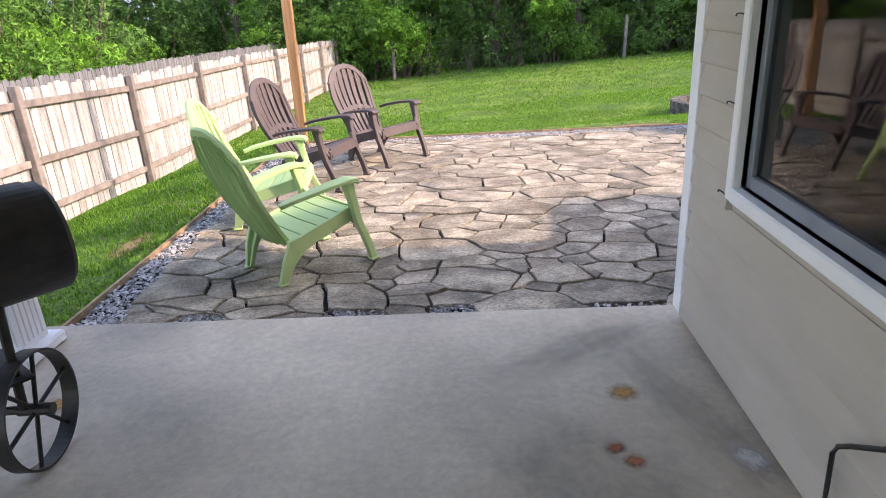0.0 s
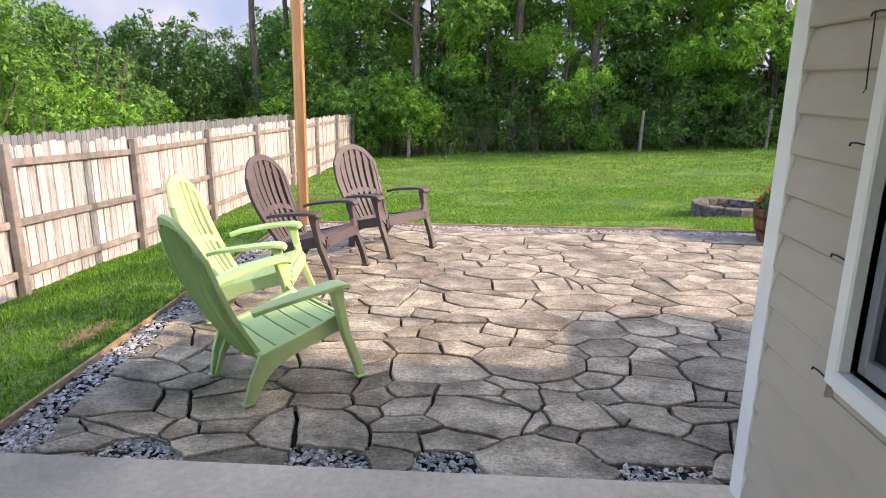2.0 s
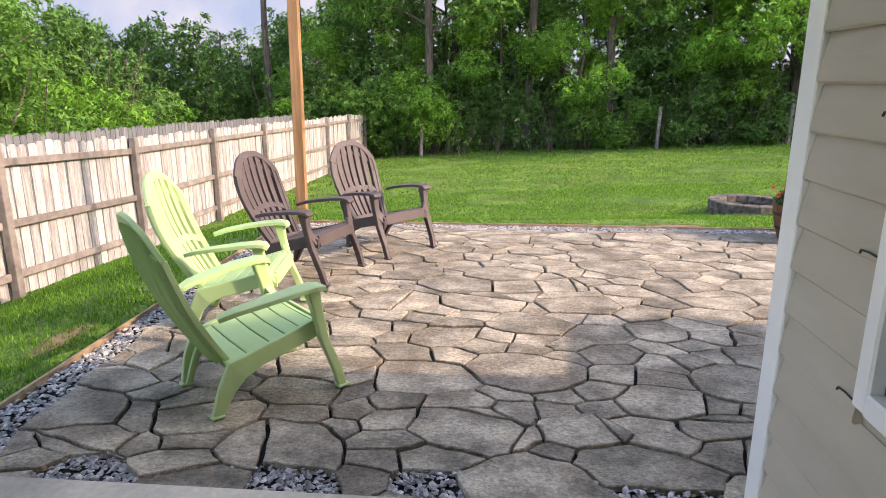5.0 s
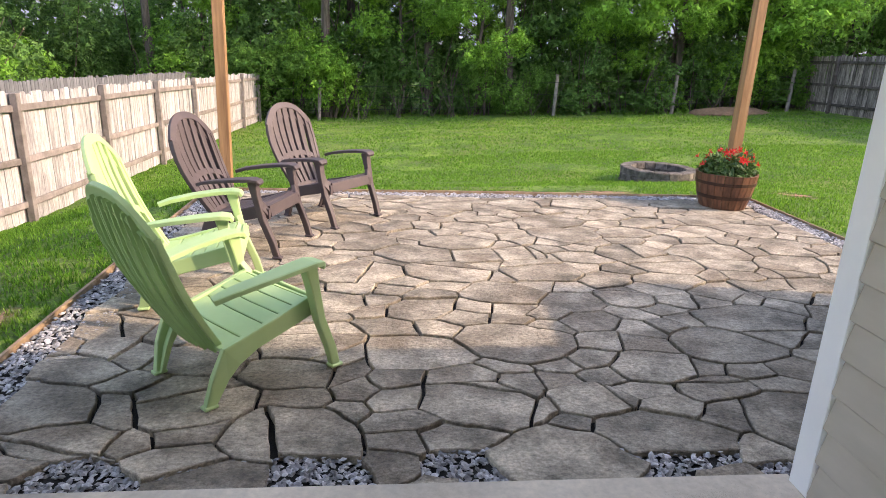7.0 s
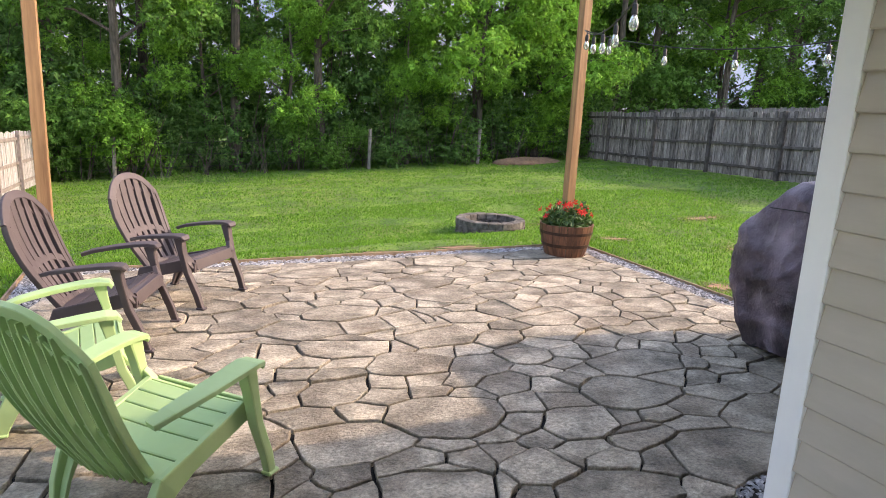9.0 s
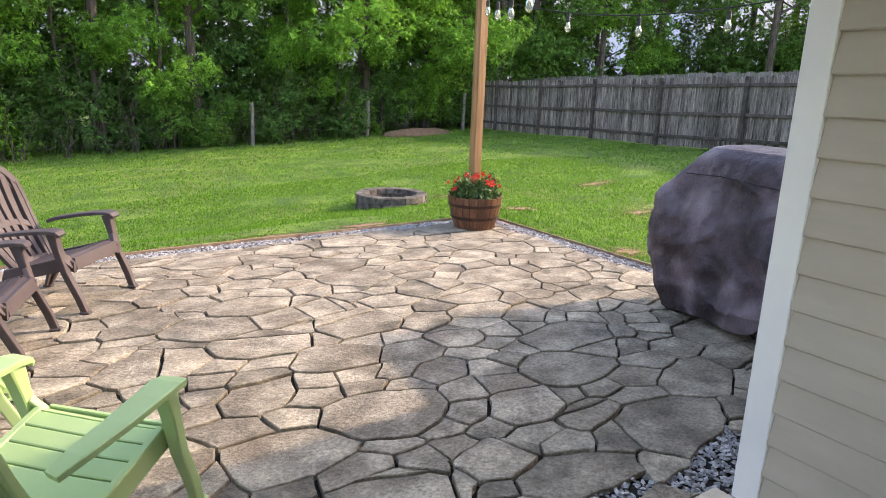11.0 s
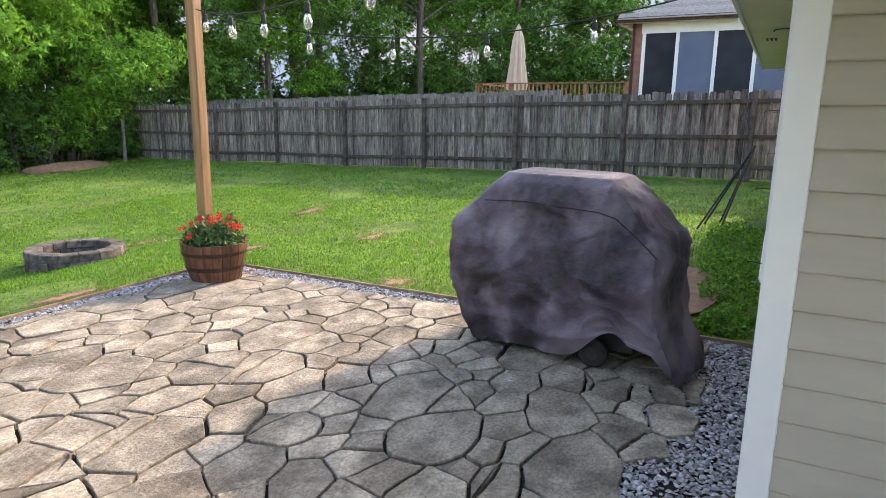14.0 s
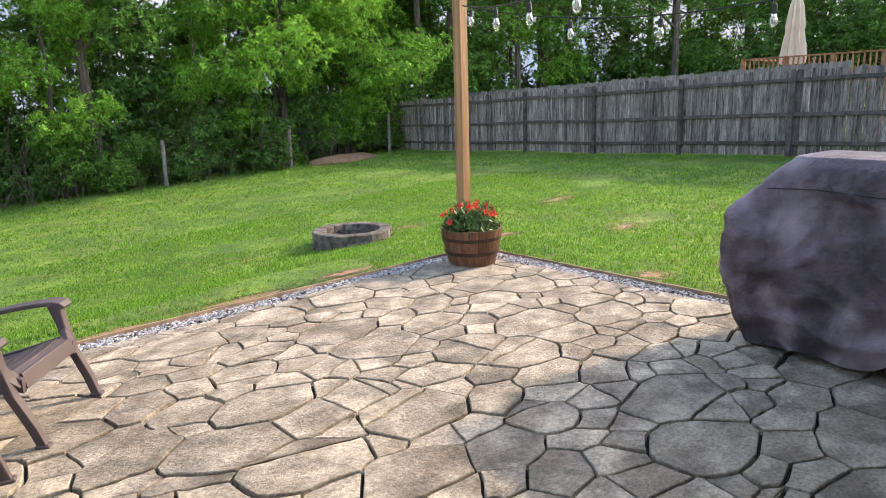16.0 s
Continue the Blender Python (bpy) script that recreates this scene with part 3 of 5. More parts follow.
        sweep(bm, [c - axis_d * 0.06, c + axis_d * 0.06], 0.022, 12)
        part("hub", bm, M["black"], w_ob)
    bm = bmesh.new()
    a0 = Vector((0.135, 0.05, 0.214))
    sweep(bm, [a0, a0 + Vector((-0.66, -0.04, 0))], 0.016, 8)
    part("axle", bm, M["black"], g)
    for k in range(4):
        f0 = e0 + ax * (0.25 + 0.6 * (k // 2)) + Vector((-0.78, 0.62, 0)) * (0.10 if k % 2 else -0.12)
        bm = bmesh.new()
        foot = Vector((f0.x + 0.05 * ax.x, f0.y, 0.0 if k // 2 else 0.23))
        sweep(bm, [Vector((f0.x, f0.y, 0.62)), foot], 0.016, 8)
        part("leg", bm, M["black"], g)
    bm = bmesh.new()
    s0 = e0 + ax * 0.22 + Vector((0, 0, -0.42))
    slab_path(bm, [s0, s0 + ax * 0.75], (0, 0, 1), 0.16, 0.006)
    part("lower_shelf", bm, M["black"], g)
    return g


smoker()

# ---------------------------------------------------------------- resin chairs
def chair_parts(g, material):
    def P(name, bm):
        for v in bm.verts:      # the front of seat and arms stands back over splayed legs
            if v.co.x > 0:
                v.co.x *= 1 - 0.26 * sstep(0.0, 0.42, v.co.z)
        return part(name, bm, material, g, smooth=False)
    # seat: six cross slats on a dished line, lower at the back
    line = [(0.36, 0.335), (0.345, 0.375), (0.29, 0.392), (0.19, 0.372), (0.09, 0.347), (-0.01, 0.320), (-0.13, 0.290), (-0.245, 0.272)]
    bm = bmesh.new()
    slab_path(bm, [(0.362, -0.255, 0.35), (0.362, 0.255, 0.35)], (1, 0, 0), 0.042, 0.013)
    P("seat_front", bm)
    for (xa, za), (xb, zb) in zip(line[1:], line[2:]):
        bm = bmesh.new()
        cx, cz = (xa + xb) / 2, (za + zb) / 2
        sl = Vector((xb - xa, 0, zb - za))
        nrm = Vector((-sl.z, 0, sl.x)).normalized()
        if nrm.z < 0:
            nrm = -nrm
        w = 0.262 - 0.012 * max(0, -cx * 5)
        slab_path(bm, [(cx, -w, cz - 0.004), (cx, 0, cz - 0.010), (cx, w, cz - 0.004)], nrm, sl.length / 2 - 0.004, 0.010)
        P("seat_slat", bm)
    # side rails that run back and down into the rear legs
    for s in (-1, 1):
        bm = bmesh.new()
        y = s * 0.268
        slab_path(bm, [(0.37, y, 0.330), (0.30, y, 0.355), (0.12, y, 0.318), (-0.08, y, 0.275), (-0.20, y, 0.235), (-0.255, y * 0.95, 0.14), (-0.30, y * 0.87, 0.012)], (0, s, 0), [0.040, 0.048, 0.045, 0.045, 0.062, 0.042, 0.026], 0.016)
        P("side_rail", bm)
        bm = bmesh.new()
        slab_path(bm, [(-0.20, y - s * 0.028, 0.245), (-0.255, y * 0.95 - s * 0.028, 0.14), (-0.30, y * 0.87 - s * 0.02, 0.012)], (1, 0, 0.4), [0.030, 0.026, 0.018], 0.010)
        P("rear_leg", bm)
        bm = bmesh.new()
        box(bm, -0.335, -0.268, y * 0.87 - 0.024, y * 0.87 + 0.024, 0.0, 0.018, bev=0.005)
        P("rear_foot", bm)
        # front leg from the arm's end to the ground
        yl = s * 0.325
        bm = bmesh.new()
        slab_path(bm, [(0.255, yl, 0.585), (0.285, yl, 0.47), (0.312, yl * 0.985, 0.30), (0.335, yl * 0.965, 0.12), (0.348, yl * 0.95, 0.012)], (1, 0, 0.1), [0.030, 0.030, 0.026, 0.022, 0.019], [0.046, 0.032, 0.029, 0.026, 0.023])
        P("front_leg", bm)
        bm = bmesh.new()
        box(bm, 0.314, 0.386, yl * 0.95 - 0.027, yl * 0.95 + 0.027, 0.0, 0.02, bev=0.006)
        P("front_foot", bm)
        bm = bmesh.new()
        slab_path(bm, [(0.345, s * 0.262, 0.34), (0.30, yl * 0.98, 0.42)], (1, 0, 0), 0.034, 0.022)
        P("gusset", bm)
        # arm
        bm = bmesh.new()
        slab_path(bm, [(-0.275, s * 0.285, 0.520), (-0.20, s * 0.305, 0.545), (-0.05, s * 0.328, 0.572), (0.12, s * 0.335, 0.590), (0.26, s * 0.332, 0.598), (0.325, s * 0.328, 0.590), (0.345, s * 0.326, 0.568)], (0, 0, 1), [0.030, 0.042, 0.050, 0.055, 0.058, 0.052, 0.040], 0.013)
        P("arm", bm)
    # back: seven fanned slats under an arched rim
    def bp(u, v):
        """u from -1 to 1 across, v from 0 to 1 up the back."""
        rim = 1.0 - 0.165 * abs(u) ** 2.6
        half = 0.195 + 0.085 * math.sin(min(1, v * 1.15) * math.pi / 2) - 0.02 * max(0, v - 0.8) / 0.2
        z = 0.25 + (rim - 0.25) * v
        h = (z - 0.25) / 0.73
        x = -0.235 - 0.305 * h - 0.05 * math.sin(h * math.pi) + 0.035 * abs(u) ** 2
        return Vector((x, u * half, z))
    nrm = Vector((0.87, 0, 0.48))
    for k in range(-3, 4):
        bm = bmesh.new()
        u = k / 3.35
        pts = [bp(u, v) for v in (0.0, 0.12, 0.25, 0.4, 0.55, 0.7, 0.85, 0.96)]
        ws = [0.021, 0.0225, 0.025, 0.028, 0.0305, 0.0325, 0.033, 0.031]
        slab_path(bm, pts, nrm, [0.92 * w for w in ws], 0.008)
        P("back_slat", bm)
        for sg in (-1, 1):      # ribs that stiffen the hollow rear of the slat
            bm = bmesh.new()
            slab_path(bm, [p - nrm * 0.019 + Vector((0, sg * (w * 0.92 - 0.004), 0)) for p, w in zip(pts, ws)], nrm, 0.003, 0.013)
            P("back_rib", bm)
    bm = bmesh.new()
    slab_path(bm, [bp(u, 1.0) + Vector((-0.006, 0, -0.012)) for u in np.linspace(-1, 1, 17)], nrm, 0.030, 0.013)
    P("back_rim", bm)
    for v, hw in ((0.40, 0.026), (0.03, 0.03)):
        bm = bmesh.new()
        slab_path(bm, [bp(u, v) + Vector((-0.004, 0, 0)) for u in np.linspace(-0.97, 0.97, 9)], nrm, hw, 0.011)
        P("back_band", bm)
    for s in (-1, 1):
        bm = bmesh.new()
        slab_path(bm, [bp(s * 1.0, v) + Vector((-0.006, 0, 0)) for v in (0.0, 0.15, 0.3, 0.45, 0.6, 0.75, 0.9, 0.99)], nrm, 0.017, 0.014)
        P("back_edge", bm)
    # scalloped web behind the head of the slats
    for k in range(-3, 3):
        bm = bmesh.new()
        u = (k + 0.5) / 3.35
        slab_path(bm, [bp(u - 0.10, 0.84) + Vector((-0.01, 0, 0)), bp(u, 0.87) + Vector((-0.01, 0, 0)), bp(u + 0.10, 0.84) + Vector((-0.01, 0, 0))], nrm, 0.024, 0.006)
        P("web", bm)


def chair(x, y, turn, material, label, src=None):
    m = pose(x, y, 0.004, 0, 0, turn)
    if src:
        return tagged(copy_thing(src, m), label)
    g = group_at("adirondack_chair", m, label, "chair", "chairs in an arc on the patio")
    chair_parts(g, material)
    return g


ch1 = chair(-2.116, 1.245, 44, M["green"], "light green resin adirondack chair seen from behind on flagstones")
ch2 = chair(-2.57, 2.27, 7, M["green"], "light green resin adirondack chair in full sun", ch1)
ch3 = chair(-2.452, 3.375, -16.3, M["brown"], "dark brown resin adirondack chair beside the timber post")
ch4 = chair(-1.928, 4.275, -37, M["brown"], "dark brown resin adirondack chair at the patio's far edge", ch3)

# ---------------------------------------------------------------- posts, planter, fire pit
POST1, POST2, TOP1, TOP2 = (-3.10, 5.33), (2.57, 5.30), 3.25, 2.98
for (x, y), b, top, lab in ((POST1, -0.12, TOP1, "upright new timber post at the patio corner"), (POST2, -0.12, TOP2, "upright new timber post behind the flower barrel")):
    bm = bx(-0.056, 0.056, -0.056, 0.056, 0, top - b, bev=0.006)
    ob = obj("timber_post", bm, M["cedar"])
    ob.matrix_basis = pose(x, y, b, 0, 0.6, 3)
    tagged(ob, lab, "post", "string light posts")


def planter(x, y):
    g = group_at("barrel_planter", pose(x, y, 0.004, 0, 0, 10), "half wine barrel planter of red-brown staves with dark hoops", "planter")
    n, H = 22, 0.375
    def rad(t):
        return 0.240 + 0.083 * t + 0.012 * math.sin(math.pi * t)
    for k in range(n):
        bm = bmesh.new()
        a0, a1 = 2 * math.pi * (k + 0.03) / n, 2 * math.pi * (k + 0.97) / n
        top = H + random.uniform(-0.004, 0.004)
        rows = []
        for t in (0, 0.33, 0.66, 1):
            r = rad(t)
            rows.append([bm.verts.new((rr * math.cos(a), rr * math.sin(a), t * top)) for rr, a in ((r, a0), (r, a1), (r - 0.022, a1), (r - 0.022, a0))])
        for q0, q1 in zip(rows, rows[1:]):
            for i in range(4):
                bm.faces.new((q0[i], q0[(i + 1) % 4], q1[(i + 1) % 4], q1[i]))
        bm.faces.new(rows[0][::-1])
        bm.faces.new(rows[-1])
        part("stave", bm, M["barrel"], g)
    for t0, t1 in ((0.30, 0.40), (0.70, 0.79)):
        bm = bmesh.new()
        lathe(bm, [(rad(t0) + 0.004, t0 * H), (rad(t1) + 0.004, t1 * H)], 44)
        bmesh.ops.delete(bm, geom=[f for f in bm.faces if len(f.verts) > 4], context="FACES_ONLY")
        bmesh.ops.solidify(bm, geom=bm.faces, thickness=0.004)
        part("hoop", bm, M["hoop"], g)
    bm = bmesh.new()
    lathe(bm, [(0.10, 0.30), (0.27, 0.305)], 24)
    part("soil", bm, M["soil"], g, "dark potting soil")
    return g


planter(2.33, 4.93)


def leaf_cloud(blobs, n, size, seed, droop=0.0, flat=0.0, aspect=0.55):
    """Small folded leaves scattered through and over the blobs (x, y, z, rx, ry, rz)."""
    rs = np.random.RandomState(seed)
    w = np.array([b[3] * b[4] * b[5] for b in blobs]) ** 0.67
    idx = rs.choice(len(blobs), n, p=w / w.sum())
    B = np.array(blobs)[idx]
    d = rs.normal(size=(n, 3))
    d /= np.linalg.norm(d, axis=1)[:, None]
    r = 0.55 + 0.45 * rs.rand(n) ** 0.5
    r *= 1 + 0.12 * rs.normal(size=n)
    c = B[:, :3] + d * r[:, None] * B[:, 3:6]
    a = rs.normal(size=(n, 3))
    a[:, 2] *= 1 - flat
    a[:, 2] -= droop
    a /= np.linalg.norm(a, axis=1)[:, None]
    b = np.cross(a, rs.normal(size=(n, 3)))
    b /= np.linalg.norm(b, axis=1)[:, None]
    nn = np.cross(a, b)
    s = size * (0.6 + 0.8 * rs.rand(n))[:, None]
    V = np.stack([c - a * s, c + b * s * aspect + nn * s * 0.15, c + a * s, c - b * s * aspect + nn * s * 0.15], 1).reshape(-1, 3)
    F = [(4 * i, 4 * i + 1, 4 * i + 2, 4 * i + 3) for i in range(n)]
    return V.tolist(), F


def flowers(x, y, z):
    g = group_at("flowering_plant", pose(x, y, z), "bushy plant with red trumpet flowers growing in the barrel", "plant")
    rs = random.Random(5)
    blobs = [(0.16 * math.cos(a), 0.16 * math.sin(a), 0.06 + 0.03 * rs.random(), 0.15, 0.15, 0.13) for a in np.linspace(0, 6.28, 8)[:-1]] + [(0.0, 0.12, 0.19, 0.12, 0.12, 0.14), (0.14, -0.06, 0.19, 0.10, 0.10, 0.13), (-0.16, 0.02, 0.16, 0.10, 0.10, 0.12)]
    V, F = leaf_cloud(blobs, 1700, 0.031, 7, aspect=0.42)
    raw("foliage", V, F, M["plant"], g)
    for k in range(12):
        bm = bmesh.new()
        a = rs.uniform(0, 6.28)
        e = Vector((0.28 * math.cos(a), 0.28 * math.sin(a), rs.uniform(0.12, 0.27)))
        sweep(bm, [(0.05 * math.cos(a), 0.05 * math.sin(a), 0), e * 0.6 + Vector((0, 0, 0.04)), e], 0.003, 5)
        part("stem", bm, M["plant"], g)
    for k in range(25):
        a, rr = rs.uniform(0, 6.28), rs.uniform(0.08, 0.33)
        c = Vector((rr * math.cos(a), rr * math.sin(a), 0.24 - 0.34 * (rr - 0.1) + rs.uniform(-0.04, 0.08)))
        d = Vector((math.cos(a), math.sin(a), rs.uniform(-0.1, 0.9))).normalized()
        u = d.orthogonal().normalized()
        v = d.cross(u)
        bm = bmesh.new()
        c0 = bm.verts.new(c - d * 0.02)
        for i in range(5):
            t = 2 * math.pi * i / 5 + a
            p0 = bm.verts.new(c + 0.022 * (math.cos(t - 0.5) * u + math.sin(t - 0.5) * v) + d * 0.010)
            p1 = bm.verts.new(c + 0.052 * (math.cos(t) * u + math.sin(t) * v) + d * 0.012)
            p2 = bm.verts.new(c + 0.022 * (math.cos(t + 0.5) * u + math.sin(t + 0.5) * v) + d * 0.010)
            bm.faces.new((c0, p0, p1, p2))
        part("flower", bm, M["petal"], g)


flowers(2.33, 4.93, 0.31)


def fire_pit(x, y):
    z = ground_z(x, y) - 0.10
    g = group_at("fire_pit", pose(x, y, z), "round fire pit of stacked grey concrete blocks on the lawn", "fire pit")
    rs = random.Random(3)
    n, R0, R1, h = 15, 0.59, 0.42, 0.105
    for row in range(3):
        for k in range(n):
            bm = bmesh.new()
            a0 = 2 * math.pi * (k + 0.5 * (row % 2) + 0.02) / n
            a1 = 2 * math.pi * (k + 0.5 * (row % 2) + 0.98) / n
            j = rs.uniform(-0.012, 0.012)
            z0, z1 = row * h + 0.002, (row + 1) * h - 0.004
            vs = []
            for zz, sh in ((z0, 0.0), (z1 - 0.012, 0.0), (z1, 0.012)):
                vs.append([bm.verts.new(((rr + j) * math.cos(a), (rr + j) * math.sin(a), zz + rs.uniform(-0.002, 0.002))) for rr, a in ((R0 - sh, a0 + sh), ((R0 - sh) * 1.012, (a0 + a1) / 2), (R0 - sh, a1 - sh), (R1 + sh, a1 - sh), (R1 + sh, a0 + sh))])
            for q0, q1 in zip(vs, vs[1:]):
                for i in range(5):
                    bm.faces.new((q0[i], q0[(i + 1) % 5], q1[(i + 1) % 5], q1[i]))
            bm.faces.new(vs[-1])
            part("block", bm, M["block"], g)
    bm = bmesh.new()
    lathe(bm, [(0.1, 0.16), (0.43, 0.155)], 20)
    part("ash_bed", bm, M["ash"], g, "black ash bed")


fire_pit(3.03, 8.27)

# ---------------------------------------------------------------- covered grill
def grill():
    g = group_at("covered_grill", pose(2.22, 1.30, 0.004, 0, 0, -97), "barbecue grill under a faded purple-black fabric cover", "grill")
    # local x along the grill, y towards its back; front faces -y
    prof = [  # z, half length left, half length right, front y, back y
        (0.02, 0.60, 0.80, -0.33, 0.30), (0.16, 0.665, 0.79, -0.355, 0.32), (0.40, 0.755, 0.775, -0.365, 0.33), (0.62, 0.80, 0.76, -0.355, 0.33),
        (0.84, 0.785, 0.755, -0.325, 0.325), (0.90, 0.765, 0.74, -0.31, 0.32), (1.06, 0.60, 0.60, -0.275, 0.30), (1.20, 0.455, 0.445, -0.235, 0.27), (1.255, 0.415, 0.39, -0.19, 0.24), (1.27, 0.36, 0.34, -0.13, 0.18)]
    bm = bmesh.new()
    nx, ny = 96, 40
    rings = []
    for zi in range(84):
        t = zi / 83 * (len(prof) - 1)
        i = min(int(t), len(prof) - 2)
        f = t - i
        z, l, r, y0, y1 = [a + (b - a) * f for a, b in zip(prof[i], prof[i + 1])]
        ring = []
        per = []
        for k in range(nx):
            per.append((-l + (l + r) * k / nx, y0, 0, -1))
        for k in range(ny):
            per.append((r, y0 + (y1 - y0) * k / ny, 1, 0))
        for k in range(nx):
            per.append((r - (l + r) * k / nx, y1, 0, 1))
        for k in range(ny):
            per.append((-l, y1 - (y1 - y0) * k / ny, -1, 0))
        for (x, y, a, b) in per:
            cx, cy = (r - l) / 2, (y0 + y1) / 2
            ux, uy = (x - cx) / ((l + r) / 2), (y - cy) / ((y1 - y0) / 2)
            rr = 1 - 0.045 * (abs(ux) ** 6) * (abs(uy) ** 6)
            x, y = cx + (x - cx) * rr, cy + (y - cy) * rr
            p = Vector((x * 2.4, y * 2.4, z * 2.2))
            fold = 0.042 * noise.noise(p * 1.1 + Vector((3, 1, 7))) + 0.024 * noise.noise(p * 2.7) + 0.020 * noise.ridged_multi_fractal(p * 0.75 + Vector((9, 2, 4)), 0.9, 2.1, 3, 1.0, 2.0) * 0.5
            q = p + Vector((0.35 * noise.noise(p * 0.9), 0, 0.5 * noise.noise(p * 0.8 + Vector((4, 4, 4)))))
            fold += 0.034 * (1 - min(1, 4.0 * abs(noise.noise(q * 0.85 + Vector((1.7, 3.1, 0.4)))))) ** 2
            fold += 0.020 * (1 - min(1, 4.2 * abs(noise.noise(q * 1.9 + Vector((7.7, 1.1, 5.4)))))) ** 2
            low = sstep(0.55, 0.0, z)
            fold += low * 0.028 * math.sin(x * 17 + 2 * math.sin(x * 5)) * (0.5 + 0.5 * noise.noise(Vector((x * 3, y * 3, 0))))
            fold *= sstep(1.27, 1.15, z) * 0.76 + 0.08
            zz = z
            if zi < 24:      # hem lifts over the wheel and trails at the right end
                lift = 0.25 * math.exp(-((x - 0.48) / 0.20) ** 2) + 0.04 * math.exp(-((x + 0.15) / 0.2) ** 2)
                if b == -1:
                    zz += lift * (1 - zi / 24)
            if a == 1 or x > 0.6:
                d = sstep(0.5, 0.0, z) * 0.16
                x += d
                y -= d * 0.3
            ring.append(bm.verts.new((x + a * fold, y + b * fold, zz)))
        rings.append(ring)
    n = len(rings[0])
    for q0, q1 in zip(rings, rings[1:]):
        for k in range(n):
            bm.faces.new((q0[k], q0[(k + 1) % n], q1[(k + 1) % n], q1[k]))
    bm.faces.new(rings[-1])
    part("cover", bm, M["cover"], g, "faded purple-black fabric cover with creases", smooth=True)
    # stitched seams
    for pts in ([(-0.50, -0.33, 1.06), (-0.2, -0.318, 1.075), (0.1, -0.318, 1.06), (0.34, -0.32, 1.05), (0.46, -0.325, 1.02), (0.6, -0.335, 0.92), (0.74, -0.345, 0.80)],):
        bm = bmesh.new()
        sweep(bm, [Vector(p) + Vector((0, 0.012, 0)) for p in pts], 0.004, 6)
        part("seam", bm, M["rubber"], g)
    for x in (0.36, -0.5):
        bm = bmesh.new()
        lathe(bm, [(0.03, -0.03), (0.085, -0.03), (0.10, -0.02), (0.10, 0.02), (0.085, 0.03), (0.03, 0.03)], 28)
        bmesh.ops.transform(bm, matrix=pose(x, -0.30, 0.10, 90, 0, 0), verts=bm.verts)
        w = part("wheel", bm, M["rubber"], g, smooth=False)
        bm = bmesh.new()
        lathe(bm, [(0.012, -0.035), (0.045, -0.034), (0.045, 0.034), (0.012, 0.035)], 16)
        bmesh.ops.transform(bm, matrix=pose(x, -0.30, 0.10, 90, 0, 0), verts=bm.verts)
        part("hub", bm, M["black"], w)
    part("cart", bx(-0.6, 0.6, -0.2, 0.26, 0.10, 0.55, bev=0.01), M["black"], g)


grill()

# ---------------------------------------------------------------- fences
def picket_mesh(name, w, h, t, dog, material):
    V = [(-w / 2, 0, 0), (w / 2, 0, 0), (w / 2, 0, h - dog), (w / 2 - dog * 0.9, 0, h), (-w / 2 + dog * 0.9, 0, h), (-w / 2, 0, h - dog)]
    n = len(V)
    V = V + [(x, t, z) for x, y, z in V]
    F = [tuple(range(n)), tuple(range(2 * n - 1, n - 1, -1))] + [(i, n + i, n + (i + 1) % n, (i + 1) % n) for i in range(n)]
    me = bpy.data.meshes.new(name)
    me.from_pydata(V, [], F)
    me.materials.append(material)
    return me


